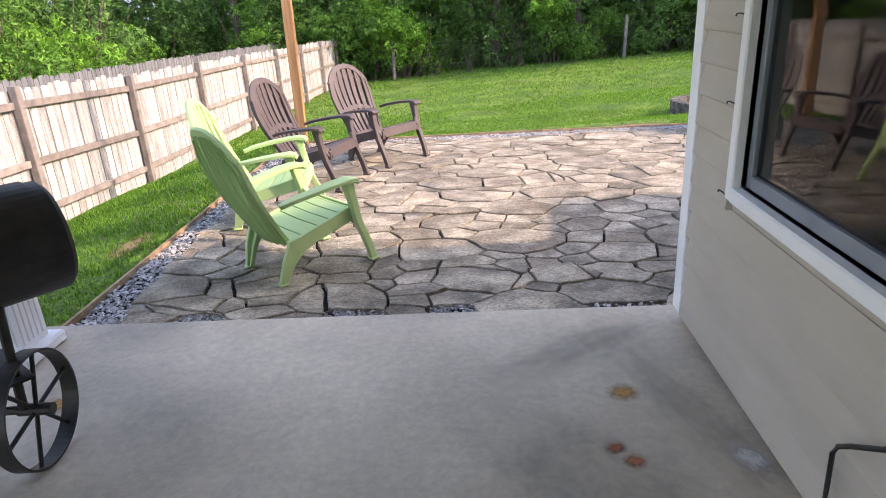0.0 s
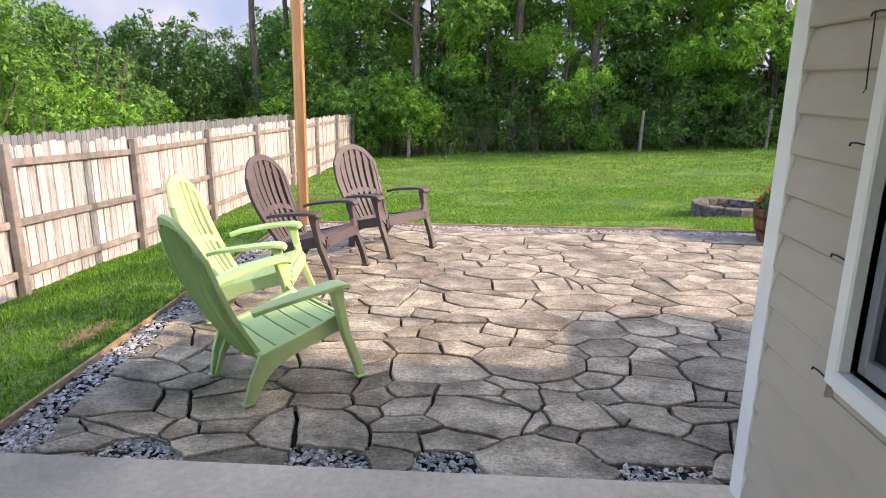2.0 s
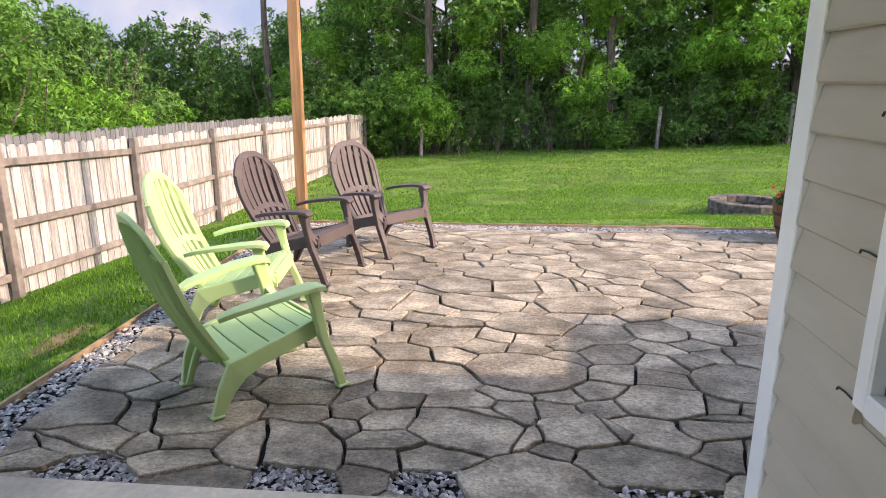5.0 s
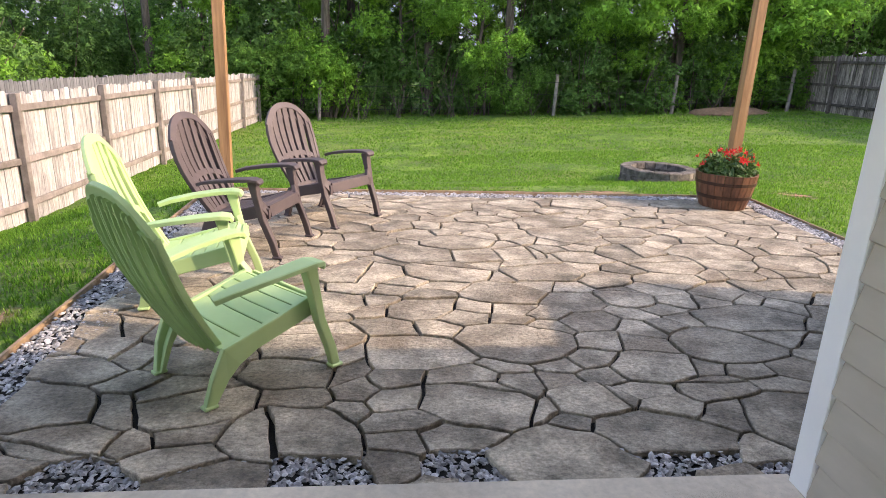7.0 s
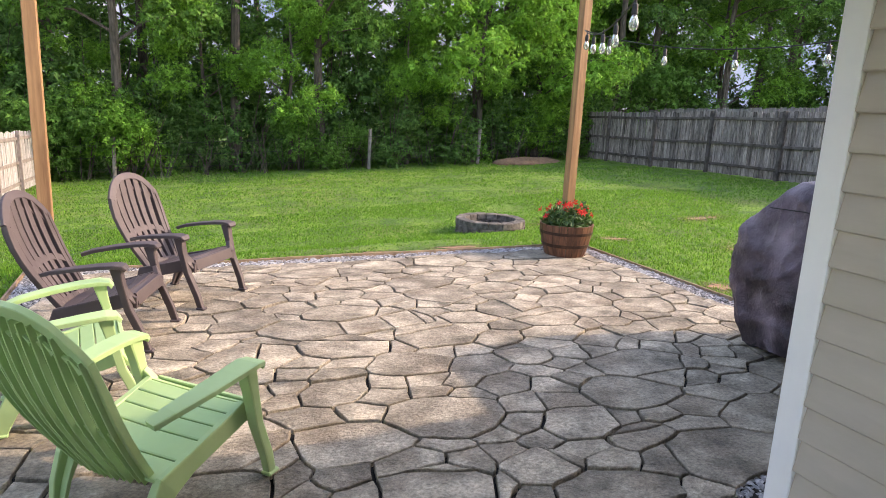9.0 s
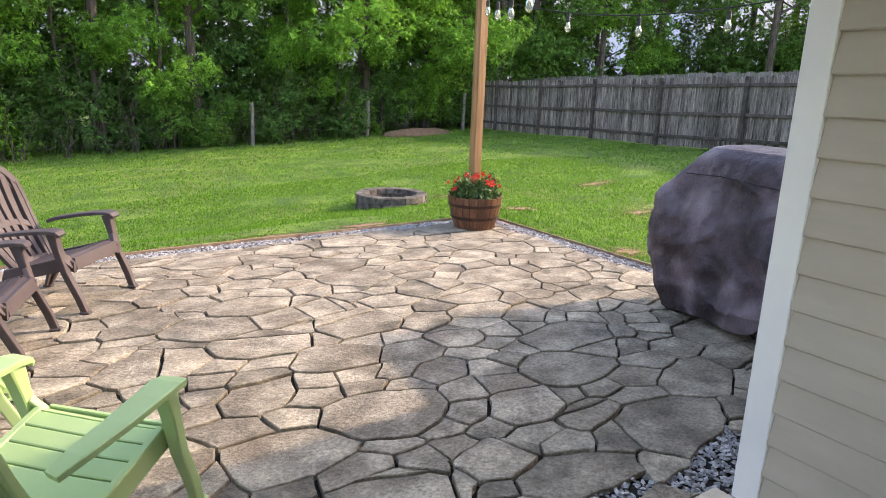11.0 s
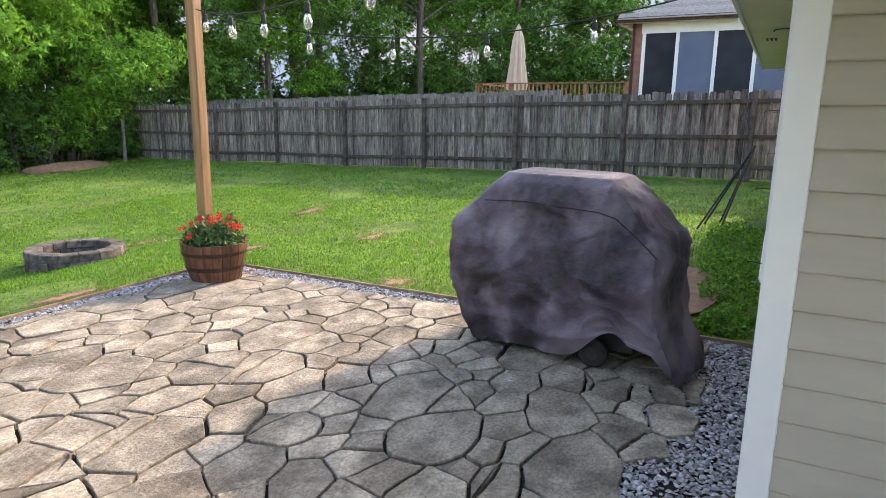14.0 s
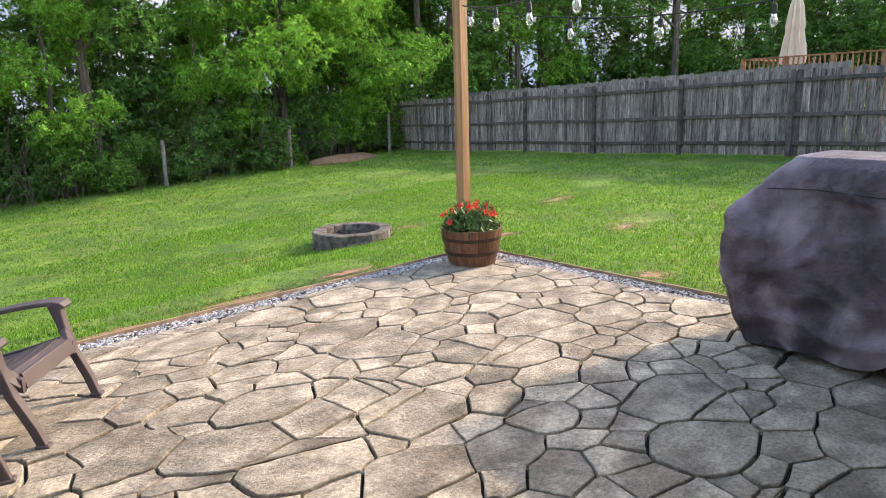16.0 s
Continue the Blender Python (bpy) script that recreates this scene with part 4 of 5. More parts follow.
def fence(name, a, b, posts, h, material, rail_mat, face, label, near=300, pick=0.137, gap=0.012, zoff=0.0, rails=(0.16, 0.5, 0.90)):
    """A board fence from a to b in plan. face: +1 or -1, the side (to the left or right of a to b) on which rails and posts stand."""
    a, b = Vector((*a, 0)), Vector((*b, 0))
    d = (b - a).normalized()
    L = (b - a).length
    ang = math.degrees(math.atan2(d.y, d.x))
    nrm = Vector((-d.y, d.x, 0)) * face
    g = group_at(name, pose(0, 0, 0), label, "fence")
    n = int(L / (pick + gap))
    mes = [picket_mesh("picket", pick * (1 + 0.03 * (i - 2)), h * (1 + 0.008 * (i - 1.5)), 0.018, 0.03, material) for i in range(4)]
    rs = random.Random(hash(label) % 1 + 11)
    V, F = [], []
    for i in range(n):
        s = (i + 0.5) * L / n
        p = a + d * s
        z = ground_z(p.x, p.y) + zoff + 0.02
        me = mes[rs.randrange(4)]
        if i < near:
            ob = new("picket", me)
            ob.parent = g
            ob.matrix_basis = pose(p.x, p.y, z + rs.uniform(-0.012, 0.012), rs.uniform(-0.5, 0.5), rs.uniform(-0.5, 0.5), ang + rs.uniform(-1, 1))
        else:
            m = pose(p.x, p.y, z, 0, 0, ang)
            o = len(V)
            V += [tuple(m @ v.co) for v in me.vertices]
            F += [tuple(o + k for k in q.vertices) for q in me.polygons]
    if V:
        tagged(raw("picket_run", V, F, material, g), kind="stuff")
    tops = []
    for k in range(posts + 1):
        p = a + d * (L * k / posts) + nrm * 0.075
        z = ground_z(p.x, p.y) + zoff
        tops.append(p)
        bm = bx(-0.047, 0.047, -0.047, 0.047, -0.3, h + 0.02 + 0.02 * (k % 2), bev=0.006)
        ob = part("post", bm, rail_mat, g)
        ob.matrix_basis = pose(p.x, p.y, z, 0, 0, ang)
    for k in range(posts):
        for f in rails:
            p, q = a + d * (L * k / posts) + nrm * 0.042, a + d * (L * (k + 1) / posts) + nrm * 0.042
            zp, zq = [ground_z(v.x, v.y) + zoff + h * f for v in (p, q)]
            bm = bmesh.new()
            slab_path(bm, [Vector((p.x, p.y, zp)) + d * 0.05, Vector((q.x, q.y, zq)) - d * 0.05], nrm, 0.042, 0.019)
            part("rail", bm, rail_mat, g)
    return g


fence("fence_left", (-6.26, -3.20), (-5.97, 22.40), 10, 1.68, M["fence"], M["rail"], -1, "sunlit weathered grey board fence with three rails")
fence("fence_left_neighbour", (-8.3, -4.0), (-8.3, 24.0), 10, 1.78, M["strip"], M["strip"], 1, "dark grey board fence behind the garden fence", near=0)
fence("fence_right", (13.55, 24.08), (12.46, -4.70), 11, 1.81, M["fence_shaded"], M["rail_shaded"], -1, "shaded grey-brown board fence with three rails", near=300)
fence("fence_right_neighbour", (17.4, 24.0), (16.8, 6.0), 8, 1.96, M["fence_far"], M["fence_far"], 1, "pale grey board fence in the neighbouring garden", near=0, zoff=0.1)


# ---------------------------------------------------------------- trees and woods
def leaf_sprays(blobs, n, size, seed, per=16, spread=0.30, droop=0.35):
    """Small pointed leaves set in flattish sprays that fill the blobs (x, y, z, rx, ry, rz) unevenly and leave gaps between them."""
    rs = np.random.RandomState(seed)
    w = np.array([b[3] * b[4] * b[5] for b in blobs]) ** 0.75
    k = n // per
    B = np.array(blobs)[rs.choice(len(blobs), k, p=w / w.sum())]
    d = rs.normal(size=(k, 3))
    d /= np.linalg.norm(d, axis=1)[:, None]
    c = B[:, :3] + d * ((0.35 + 0.75 * rs.rand(k) ** 0.6)[:, None]) * B[:, 3:6]
    up = rs.normal(size=(k, 3)) * 0.45 + d * 0.5 + (0, 0, 0.75)
    up /= np.linalg.norm(up, axis=1)[:, None]
    u = np.cross(up, rs.normal(size=(k, 3)))
    u /= np.linalg.norm(u, axis=1)[:, None]
    v = np.cross(up, u)
    big = spread * (0.5 + 0.9 * rs.rand(k))
    idx = np.repeat(np.arange(k), per)
    m = len(idx)
    a, r = rs.uniform(0, 6.283, m), np.sqrt(rs.rand(m)) * big[idx]
    p = c[idx] + u[idx] * (np.cos(a) * r)[:, None] + v[idx] * (np.sin(a) * r * 0.7)[:, None] + up[idx] * (rs.normal(size=m) * 0.16 * big[idx])[:, None]
    p[:, 2] -= droop * r * r / np.maximum(big[idx], 0.01) * 0.8
    e = rs.normal(size=(m, 3)) * 0.55 + u[idx] * np.cos(a)[:, None] + v[idx] * np.sin(a)[:, None]
    e[:, 2] -= droop
    e /= np.linalg.norm(e, axis=1)[:, None]
    f = np.cross(e, up[idx] + rs.normal(size=(m, 3)) * 0.5)
    f /= np.linalg.norm(f, axis=1)[:, None]
    s = (size * (0.6 + 0.8 * rs.rand(m)))[:, None]
    V = np.stack([p - e * s * 0.7 - f * s * 0.45, p - e * s * 0.5 + f * s * 0.5, p + e * s * 1.1], 1).reshape(-1, 3)
    return V.tolist(), [(3 * i, 3 * i + 1, 3 * i + 2) for i in range(m)]


def limb_tree(name, h, trunk_r, crown, nleaf, size, seed, leaf_mat, m, label, crown_lo=0.35):
    g = group_at(name, m, label, "tree", "trees of the wood")
    rs = random.Random(seed)
    bm = bmesh.new()
    pts = [(0, 0, -0.4)]
    x = y = 0.0
    for k in range(1, 8):
        x += rs.uniform(-0.12, 0.12)
        y += rs.uniform(-0.12, 0.12)
        pts.append((x, y, h * 0.93 * k / 7))
    sweep(bm, pts, [trunk_r * (1.25 if k == 0 else 1 - 0.11 * k) for k in range(8)], 9)
    blobs = []
    for k in range(13):
        t = crown_lo + (0.97 - crown_lo) * (k + rs.random()) / 13
        i = min(6, int(t * 7))
        base = Vector(pts[i]).lerp(Vector(pts[i + 1]), t * 7 - i) if i < 7 else Vector(pts[7])
        a = rs.uniform(0, 6.28)
        ln = crown * (1.15 - 0.75 * t) * rs.uniform(0.6, 1.15)
        e = base + Vector((math.cos(a) * ln, math.sin(a) * ln, rs.uniform(0.1, 0.5) * ln))
        mid = (base + e) / 2 + Vector((0, 0, 0.12 * ln))
        r0 = trunk_r * 0.42 * (1.15 - t)
        sweep(bm, [base, mid, e], [r0, r0 * 0.6, r0 * 0.2], 5)
        for q, s in ((e, 1.0), ((mid + e) / 2, 0.8)):
            r = crown * rs.uniform(0.24, 0.40) * s
            blobs.append((q.x + rs.uniform(-.4, .4), q.y + rs.uniform(-.4, .4), q.z + rs.uniform(-.2, .3), r * 1.2, r * 1.2, r * 0.75))
    part("trunk", bm, M["bark"], g)
    V, F = leaf_sprays(blobs, nleaf, size, seed)
    raw("crown", V, F, leaf_mat, g)
    return g


def bush(name, r, h, nleaf, size, seed, leaf_mat, m, label, cat="bush"):
    g = group_at(name, m, label, cat, "undergrowth of the wood")
    rs = random.Random(seed)
    blobs = [(rs.uniform(-r, r), rs.uniform(-r * .6, r * .6), h * rs.uniform(0.15, 0.85), r * rs.uniform(.3, .55), r * rs.uniform(.3, .5), h * rs.uniform(.14, .28)) for _ in range(12)]
    V, F = leaf_sprays(blobs, nleaf, size, seed, 14, 0.20, 0.25)
    raw("foliage", V, F, leaf_mat, g)
    for k in range(6):
        bm = bmesh.new()
        e = (rs.uniform(-r, r), rs.uniform(-r * .5, r * .5), h * rs.uniform(.6, .95))
        b0 = (e[0] * 0.3, e[1] * 0.3, -0.2)
        sweep(bm, [b0, ((b0[0] + e[0]) / 2 + .1, e[1] * .5, h * .4), e], [0.03, 0.022, 0.008], 5)
        part("stem", bm, M["bark"], g)
    return g


def woods():
    rs = random.Random(21)
    far = 900
    kinds = [
        limb_tree("woodland_tree", 13.5, 0.22, 3.6, 17000, 0.098, 1, M["leaf"], pose(far, far, 0), "tall green tree at the edge of the wood"),
        limb_tree("woodland_tree", 15.5, 0.26, 3.3, 15000, 0.095, 2, M["leaf_d"], pose(far, far, 0), "tall dark-leaved tree at the edge of the wood", 0.45),
        limb_tree("woodland_tree", 10.5, 0.16, 3.3, 18000, 0.092, 3, M["leaf_b"], pose(far, far, 0), "bright green young tree at the edge of the wood", 0.22),
        limb_tree("woodland_tree", 17.0, 0.24, 2.5, 8000, 0.10, 4, M["leaf"], pose(far, far, 0), "slim tall tree with a bare lower trunk", 0.55),
    ]
    shrubs = [
        bush("shrub", 1.6, 3.4, 9500, 0.068, 5, M["leaf"], pose(far, far, 0), "dense green shrub at the wood's edge"),
        bush("shrub", 1.5, 2.5, 9000, 0.064, 6, M["leaf_b"], pose(far, far, 0), "light green shrub at the wood's edge"),
        bush("shrub", 1.8, 4.2, 10000, 0.072, 7, M["leaf_d"], pose(far, far, 0), "dark shrub under the trees"),
    ]
    used = set()

    def put(src, x, y, s=1.0):
        z = ground_z(x, y) if abs(x) < 60 and abs(y) < 60 else -0.85
        m = pose(x, y, z, 0, 0, rs.uniform(0, 360))
        if src in used:
            ob = copy_thing(src, m)
        else:
            used.add(src)
            ob = src
            ob.matrix_basis = m
        ob.scale = (s, s, s * rs.uniform(0.92, 1.1))
    # far edge of the lawn, which runs nearer towards the right
    def edge(x):
        return 21.9 - 0.15 * min(max(x, -12), 14)
    x = -16.0
    while x < 15:
        put(shrubs[rs.choice((0, 1, 2, 0, 2))], x, edge(x) + rs.uniform(0.3, 1.5), rs.uniform(0.5, 1.0))
        x += rs.uniform(1.3, 2.5)
    x = -20.0
    while x < 22:
        put(shrubs[rs.choice((2, 2, 0))], x, edge(x) + 3.2 + rs.uniform(-0.8, 1.0), rs.uniform(1.1, 1.6))
        x += 2.0
    for row, (dy, step, ks) in enumerate(((2.2, 3.0, (0, 2, 1, 3, 0)), (6.5, 3.4, (0, 1, 3, 0)), (12.5, 3.8, (2, 2, 0)))):
        x = -9.5 - row
        while x < 26:
            put(kinds[rs.choice(ks)], x + rs.uniform(-0.8, 0.8), edge(x) + dy + rs.uniform(-1.2, 1.5), rs.uniform(0.75, 1.12))
            x += step * rs.uniform(0.8, 1.2)
    for i in range(6):
        x = -8.0 + i * 3.4 + rs.uniform(-0.8, 0.8)
        put(kinds[2], x, edge(x) + 1.4 + rs.uniform(-0.4, 0.6), rs.uniform(0.45, 0.68))
    put(kinds[2], 9.0, edge(9.0) + 0.9, 0.95)
    put(kinds[2], 11.6, edge(11.6) + 1.2, 0.88)
    # beyond the left fence
    for i in range(13):
        put(shrubs[rs.randrange(3)], -13.0 - rs.uniform(0, 4), 2 + i * 2.0, rs.uniform(1.0, 1.35))
    for x, y, k, s in ((-13.6, 12.5, 0, 0.62), (-15.5, 16.5, 0, 0.66), (-18.5, 20.0, 2, 0.6), (-17.5, 9.5, 3, 0.62), (-20.0, 13.0, 0, 0.5), (-22, 18, 0, 0.45), (-24, 24, 1, 0.42), (-19, 27, 0, 0.45), (-15, 31, 0, 0.5), (-13, 30, 2, 0.55)):
        put(kinds[k], x, y, s)
    # beyond the right fences
    for x, y, k, s in ((15.5, 26.0, 2, 0.95), (19, 25, 2, 0.9), (21, 21, 0, 0.85), (26, 22, 1, 0.9), (28, 17, 0, 0.95), (33, 20, 3, 0.9), (34, 14, 0, 1.0), (38, 18, 1, 1.0), (40, 10, 0, 1.05), (44, 14, 3, 1.0), (31, 26, 0, 1.0), (36, 25, 1, 1.0), (24, 28, 0, 1.0), (47, 5, 1, 0.9), (48, -3, 0, 0.85), (12.0, 24.6, 2, 0.85)):
        put(kinds[k], x, y, s)
    for i in range(16):
        put(kinds[rs.choice((0, 1, 1, 2))], 29 + rs.uniform(0, 6) + i * 0.9, 27 - i * 2.3 + rs.uniform(-1, 1), rs.uniform(0.8, 1.05) * (1 if i < 9 else 0.68))
        put(shrubs[rs.choice((0, 2))], 27 + i * 1.0, 23 - i * 1.9 + rs.uniform(-1, 1), rs.uniform(1.2, 1.7))
    for i in range(9):
        put(shrubs[rs.choice((0, 2))], 23 + i * 2.2, 24 - i * 1.0 + rs.uniform(-1, 1), rs.uniform(0.9, 1.3))
    for x, y, s in ((12.2, 20.9, 0.6), (9.8, 21.8, 0.8), (14.8, 21.9, 0.9)):
        put(shrubs[2], x, y, s)


woods()

# pale cloudy sky far beyond the woods
def sky_backdrop():
    m = bpy.data.materials.new("cloudy_sky")
    m.use_nodes = True
    nt = m.node_tree
    nt.nodes.remove(nt.nodes["Principled BSDF"])
    em, tc, no, rp = [nt.nodes.new("ShaderNode" + k) for k in ("Emission", "TexCoord", "TexNoise", "ValToRGB")]
    no.inputs["Scale"].default_value, no.inputs["Detail"].default_value = 0.045, 7
    rp.color_ramp.elements[0].position, rp.color_ramp.elements[1].position = 0.38, 0.62
    rp.color_ramp.elements[0].color, rp.color_ramp.elements[1].color = (0.085, 0.12, 0.19, 1), (0.145, 0.165, 0.21, 1)
    nt.links.new(tc.outputs["Object"], no.inputs["Vector"])
    nt.links.new(no.outputs["Fac"], rp.inputs[0])
    nt.links.new(rp.outputs[0], em.inputs[0])
    nt.links.new(em.outputs[0], nt.nodes["Material Output"].inputs[0])
    V, F = [], []
    n = 40
    for k in range(n + 1):
        a = radians(-5 + 190 * k / n)
        V += [(150 * math.cos(a), 150 * math.sin(a), -3), (150 * math.cos(a), 150 * math.sin(a), 62)]
    F = [(2 * k, 2 * k + 1, 2 * k + 3, 2 * k + 2) for k in range(n)]
    tagged(raw("backdrop", V, F, m), "pale blue sky with thin white cloud", "sky", kind="structure")


sky_backdrop()

# dead scrub and wire fence along the wood
wf = group_at("wire_fence", pose(0, 0, 0), "old wire fence on weathered posts in front of the wood", "fence")
WP = [(-9.0, 22.9), (-3.76, 22.2), (4.55, 21.0), (8.6, 20.4), (12.5, 19.9)]
for x, y in WP:
    bm = bmesh.new()
    sweep(bm, [(x, y, ground_z(x, y) - 0.3), (x + 0.03, y, ground_z(x, y) + 0.7), (x + 0.05, y, ground_z(x, y) + 1.42)], [0.065, 0.062, 0.058], 9)
    part("post", bm, M["rail"], wf)
for f in (0.35, 0.75, 1.15):
    bm = bmesh.new()
    sweep(bm, [(x, y - 0.05, ground_z(x, y) + f) for x, y in WP], 0.006, 5)
    part("wire", bm, M["cable"], wf)
rs = random.Random(8)
srcs = []
for k in range(4):
    e = group_at("dead_brush", pose(0, 26.5, -0.7), "bare grey brushwood at the foot of the wood", "brushwood", "brushwood at the wood's edge")
    srcs.append(e)
    for j in range(6):
        bm = bmesh.new()
        a = rs.uniform(0, 6.28)
        p = Vector((rs.uniform(-.3, .3), rs.uniform(-.3, .3), -0.1))
        q = p + Vector((math.cos(a) * .6, math.sin(a) * .6, rs.uniform(.8, 2.0)))
        sweep(bm, [p, (p + q) / 2 + Vector((rs.uniform(-.15, .15), 0, .1)), q], [0.017, 0.012, 0.005], 5)
        part("twig", bm, M["bark"], e)
for i in range(14):
    x = -3 + i * 1.0 + rs.uniform(-.3, .3)
    y = 21.9 - 0.15 * x + rs.uniform(-.2, .7)
    m = pose(x, y, ground_z(x, y), 0, 0, rs.uniform(0, 360))
    if i < 4:
        srcs[i].matrix_basis = m
    else:
        copy_thing(srcs[i % 4], m)
# mound of bare earth in the far corner
bm = bmesh.new()
bmesh.ops.create_uvsphere(bm, u_segments=24, v_segments=12, radius=1.0)
for v in bm.verts:
    v.co = Vector((v.co.x * 1.5, v.co.y * 0.8, v.co.z * 0.25)) * (1 + 0.15 * noise.noise(v.co * 2))
mo = obj("earth_mound", bm, M["soil"], smooth=True)
mo.matrix_basis = pose(10.6, 19.9, ground_z(10.6, 19.9) - 0.03)
tagged(mo, "low mound of bare brown earth by the fence corner", "mound")

# ---------------------------------------------------------------- neighbour's house, deck, umbrella
def neighbour():
    g = group_at("neighbour_house", pose(0, 0, 0), "brick house with white framed sunroom windows and shingled hip roof", "house")
    X, YL, YR, Z0, EZ = 21.0, 4.83, -8.0, -0.4, 4.60
    part("wall", bx(X, X + 0.2, YR, YL, Z0, 2.05), M["brick"], g)
    part("wall", bx(X, X + 0.2, YL - 0.32, YL, 2.05, EZ), M["brick"], g)
    part("wall", bx(X + 0.2, X + 9, YL - 0.2, YL, Z0, EZ), M["brick"], g)
    part("wall", bx(X + 0.0, X + 0.2, YR, -0.5, 2.05, EZ), M["brick"], g)
    part("frieze", bx(X - 0.02, X + 0.18, YR, YL - 0.32, 4.27, EZ), M["white"], g)
    edges = [4.42, 3.34, 2.16, 0.99, -0.15]
    for i in range(5):
        part("mullion", bx(X - 0.03, X + 0.12, edges[i] - 0.055, edges[i] + 0.055, 2.05, 4.27), M["white"], g)
    part("sill", bx(X - 0.05, X + 0.15, edges[-1], edges[0], 2.0, 2.08), M["white"], g)
    for i in range(4):
        w = part("window", bx(X + 0.03, X + 0.06, edges[i + 1] + 0.055, edges[i] - 0.055, 2.08, 4.27), M["pane"] if i % 2 == 0 else M["bluepane"], g)
    # roof
    ov = 0.45
    bm = bmesh.new()
    a = [bm.verts.new(p) for p in ((X - ov, YL + ov, EZ + 0.12), (X - ov, YR, EZ + 0.12), (X + 4.5, YR, EZ + 2.1), (X + 4.5, YL - 4.2, EZ + 2.1), (X + 9.5, YL + ov, EZ + 0.12))]
    bm.faces.new((a[0], a[3], a[2], a[1]))
    bm.faces.new((a[0], a[4], a[3]))
    r = part("roof", bm, M["shingle"], g, "grey-brown shingled hip roof")
    for k in range(11):   # shingle courses
        t0 = k / 11
        p = Vector((X - ov, 0, EZ + 0.12)).lerp(Vector((X + 4.5, 0, EZ + 2.1)), t0)
        yl = YL + ov + (-4.2 - ov) * t0
        bm = bmesh.new()
        yy = YR
        slab_path(bm, [(p.x + 0.1, YR, p.z + 0.075), (p.x + 0.1, yl - 0.05, p.z + 0.075)], (-0.5, 0, 0.86), 0.24, 0.010)
        part("shingle_course", bm, M["shingle"], r)
    part("soffit", bx(X - ov, X, YR, YL + ov, EZ, EZ + 0.03), M["soffit"], g)
    part("fascia", bx(X - ov - 0.03, X - ov, YR, YL + ov, EZ - 0.02, EZ + 0.15), M["hoop"], g, "brown gutter board")
    part("fascia", bx(X - ov, X + 9.5, YL + ov, YL + ov + 0.03, EZ - 0.02, EZ + 0.15), M["hoop"], g)
    part("downpipe", bx(X - 0.08, X - 0.0, YL - 0.12, YL - 0.04, 2.0, EZ), M["hoop"], g)


neighbour()


def deck():
    g = group_at("wooden_deck", pose(0, 0, 0), "raised red-brown wooden deck with a slatted railing", "deck")
    x0, x1, y0, y1, zd = 18.6, 20.9, 4.4, 9.5, 1.64
    part("platform", bx(x0, x1, y0, y1, zd - 0.15, zd), M["deckwood"], g)
    for y in np.linspace(y0, y1, 5):
        part("post", bx(x0, x0 + 0.09, y - 0.045, y + 0.045, -0.4, zd + 0.95), M["deckwood"], g)
    part("top_rail", bx(x0 - 0.02, x0 + 0.11, y0, y1, zd + 0.92, zd + 0.96), M["deckwood"], g)
    part("bottom_rail", bx(x0 + 0.02, x0 + 0.07, y0, y1, zd + 0.10, zd + 0.15), M["deckwood"], g)
    part("top_rail", bx(x0, x1, y1 - 0.1, y1 + 0.03, zd + 0.92, zd + 0.96), M["deckwood"], g)
    me = bpy.data.meshes.new("baluster")
    bm = bx(-0.02, 0.02, -0.02, 0.02, 0, 0.82)
    bm.to_mesh(me)
    bm.free()
    me.materials.append(M["deckwood"])
    n = 36
    for i in range(n):
        ob = new("baluster", me)
        ob.parent = g
        ob.matrix_basis = pose(x0 + 0.045, y0 + (i + 0.5) * (y1 - y0) / n, zd + 0.12)


deck()


def umbrella(x, y, z):
    g = group_at("patio_umbrella", pose(x, y, z), "closed beige patio umbrella standing on the deck", "umbrella")
    bm = bmesh.new()
    sweep(bm, [(0, 0, 0), (0, 0, 3.0)], 0.025, 8)
    part("pole", bm, M["hoop"], g)
    bm = bmesh.new()
    rings = []
    for r, zz in ((0.30, 0.75), (0.33, 0.95), (0.26, 1.5), (0.22, 1.75), (0.24, 1.9), (0.17, 2.5), (0.06, 2.92), (0.015, 3.02)):
        rings.append([bm.verts.new((r * (1 + 0.28 * math.cos(8 * a)) * math.cos(a), r * (1 + 0.28 * math.cos(8 * a)) * math.sin(a), zz + 0.03 * math.cos(8 * a) * (zz < 0.9))) for a in np.linspace(0, 2 * math.pi, 49)[:-1]])
    for q0, q1 in zip(rings, rings[1:]):
        for k in range(48):
            bm.faces.new((q0[k], q0[(k + 1) % 48], q1[(k + 1) % 48], q1[k]))
    part("canopy", bm, M["canvas"], g)
    bm = bmesh.new()
    lathe(bm, [(0.30, 0), (0.30, 0.05), (0.06, 0.09)], 20)
    part("base", bm, M["hoop"], g)


umbrella(20.0, 8.55, 1.64)

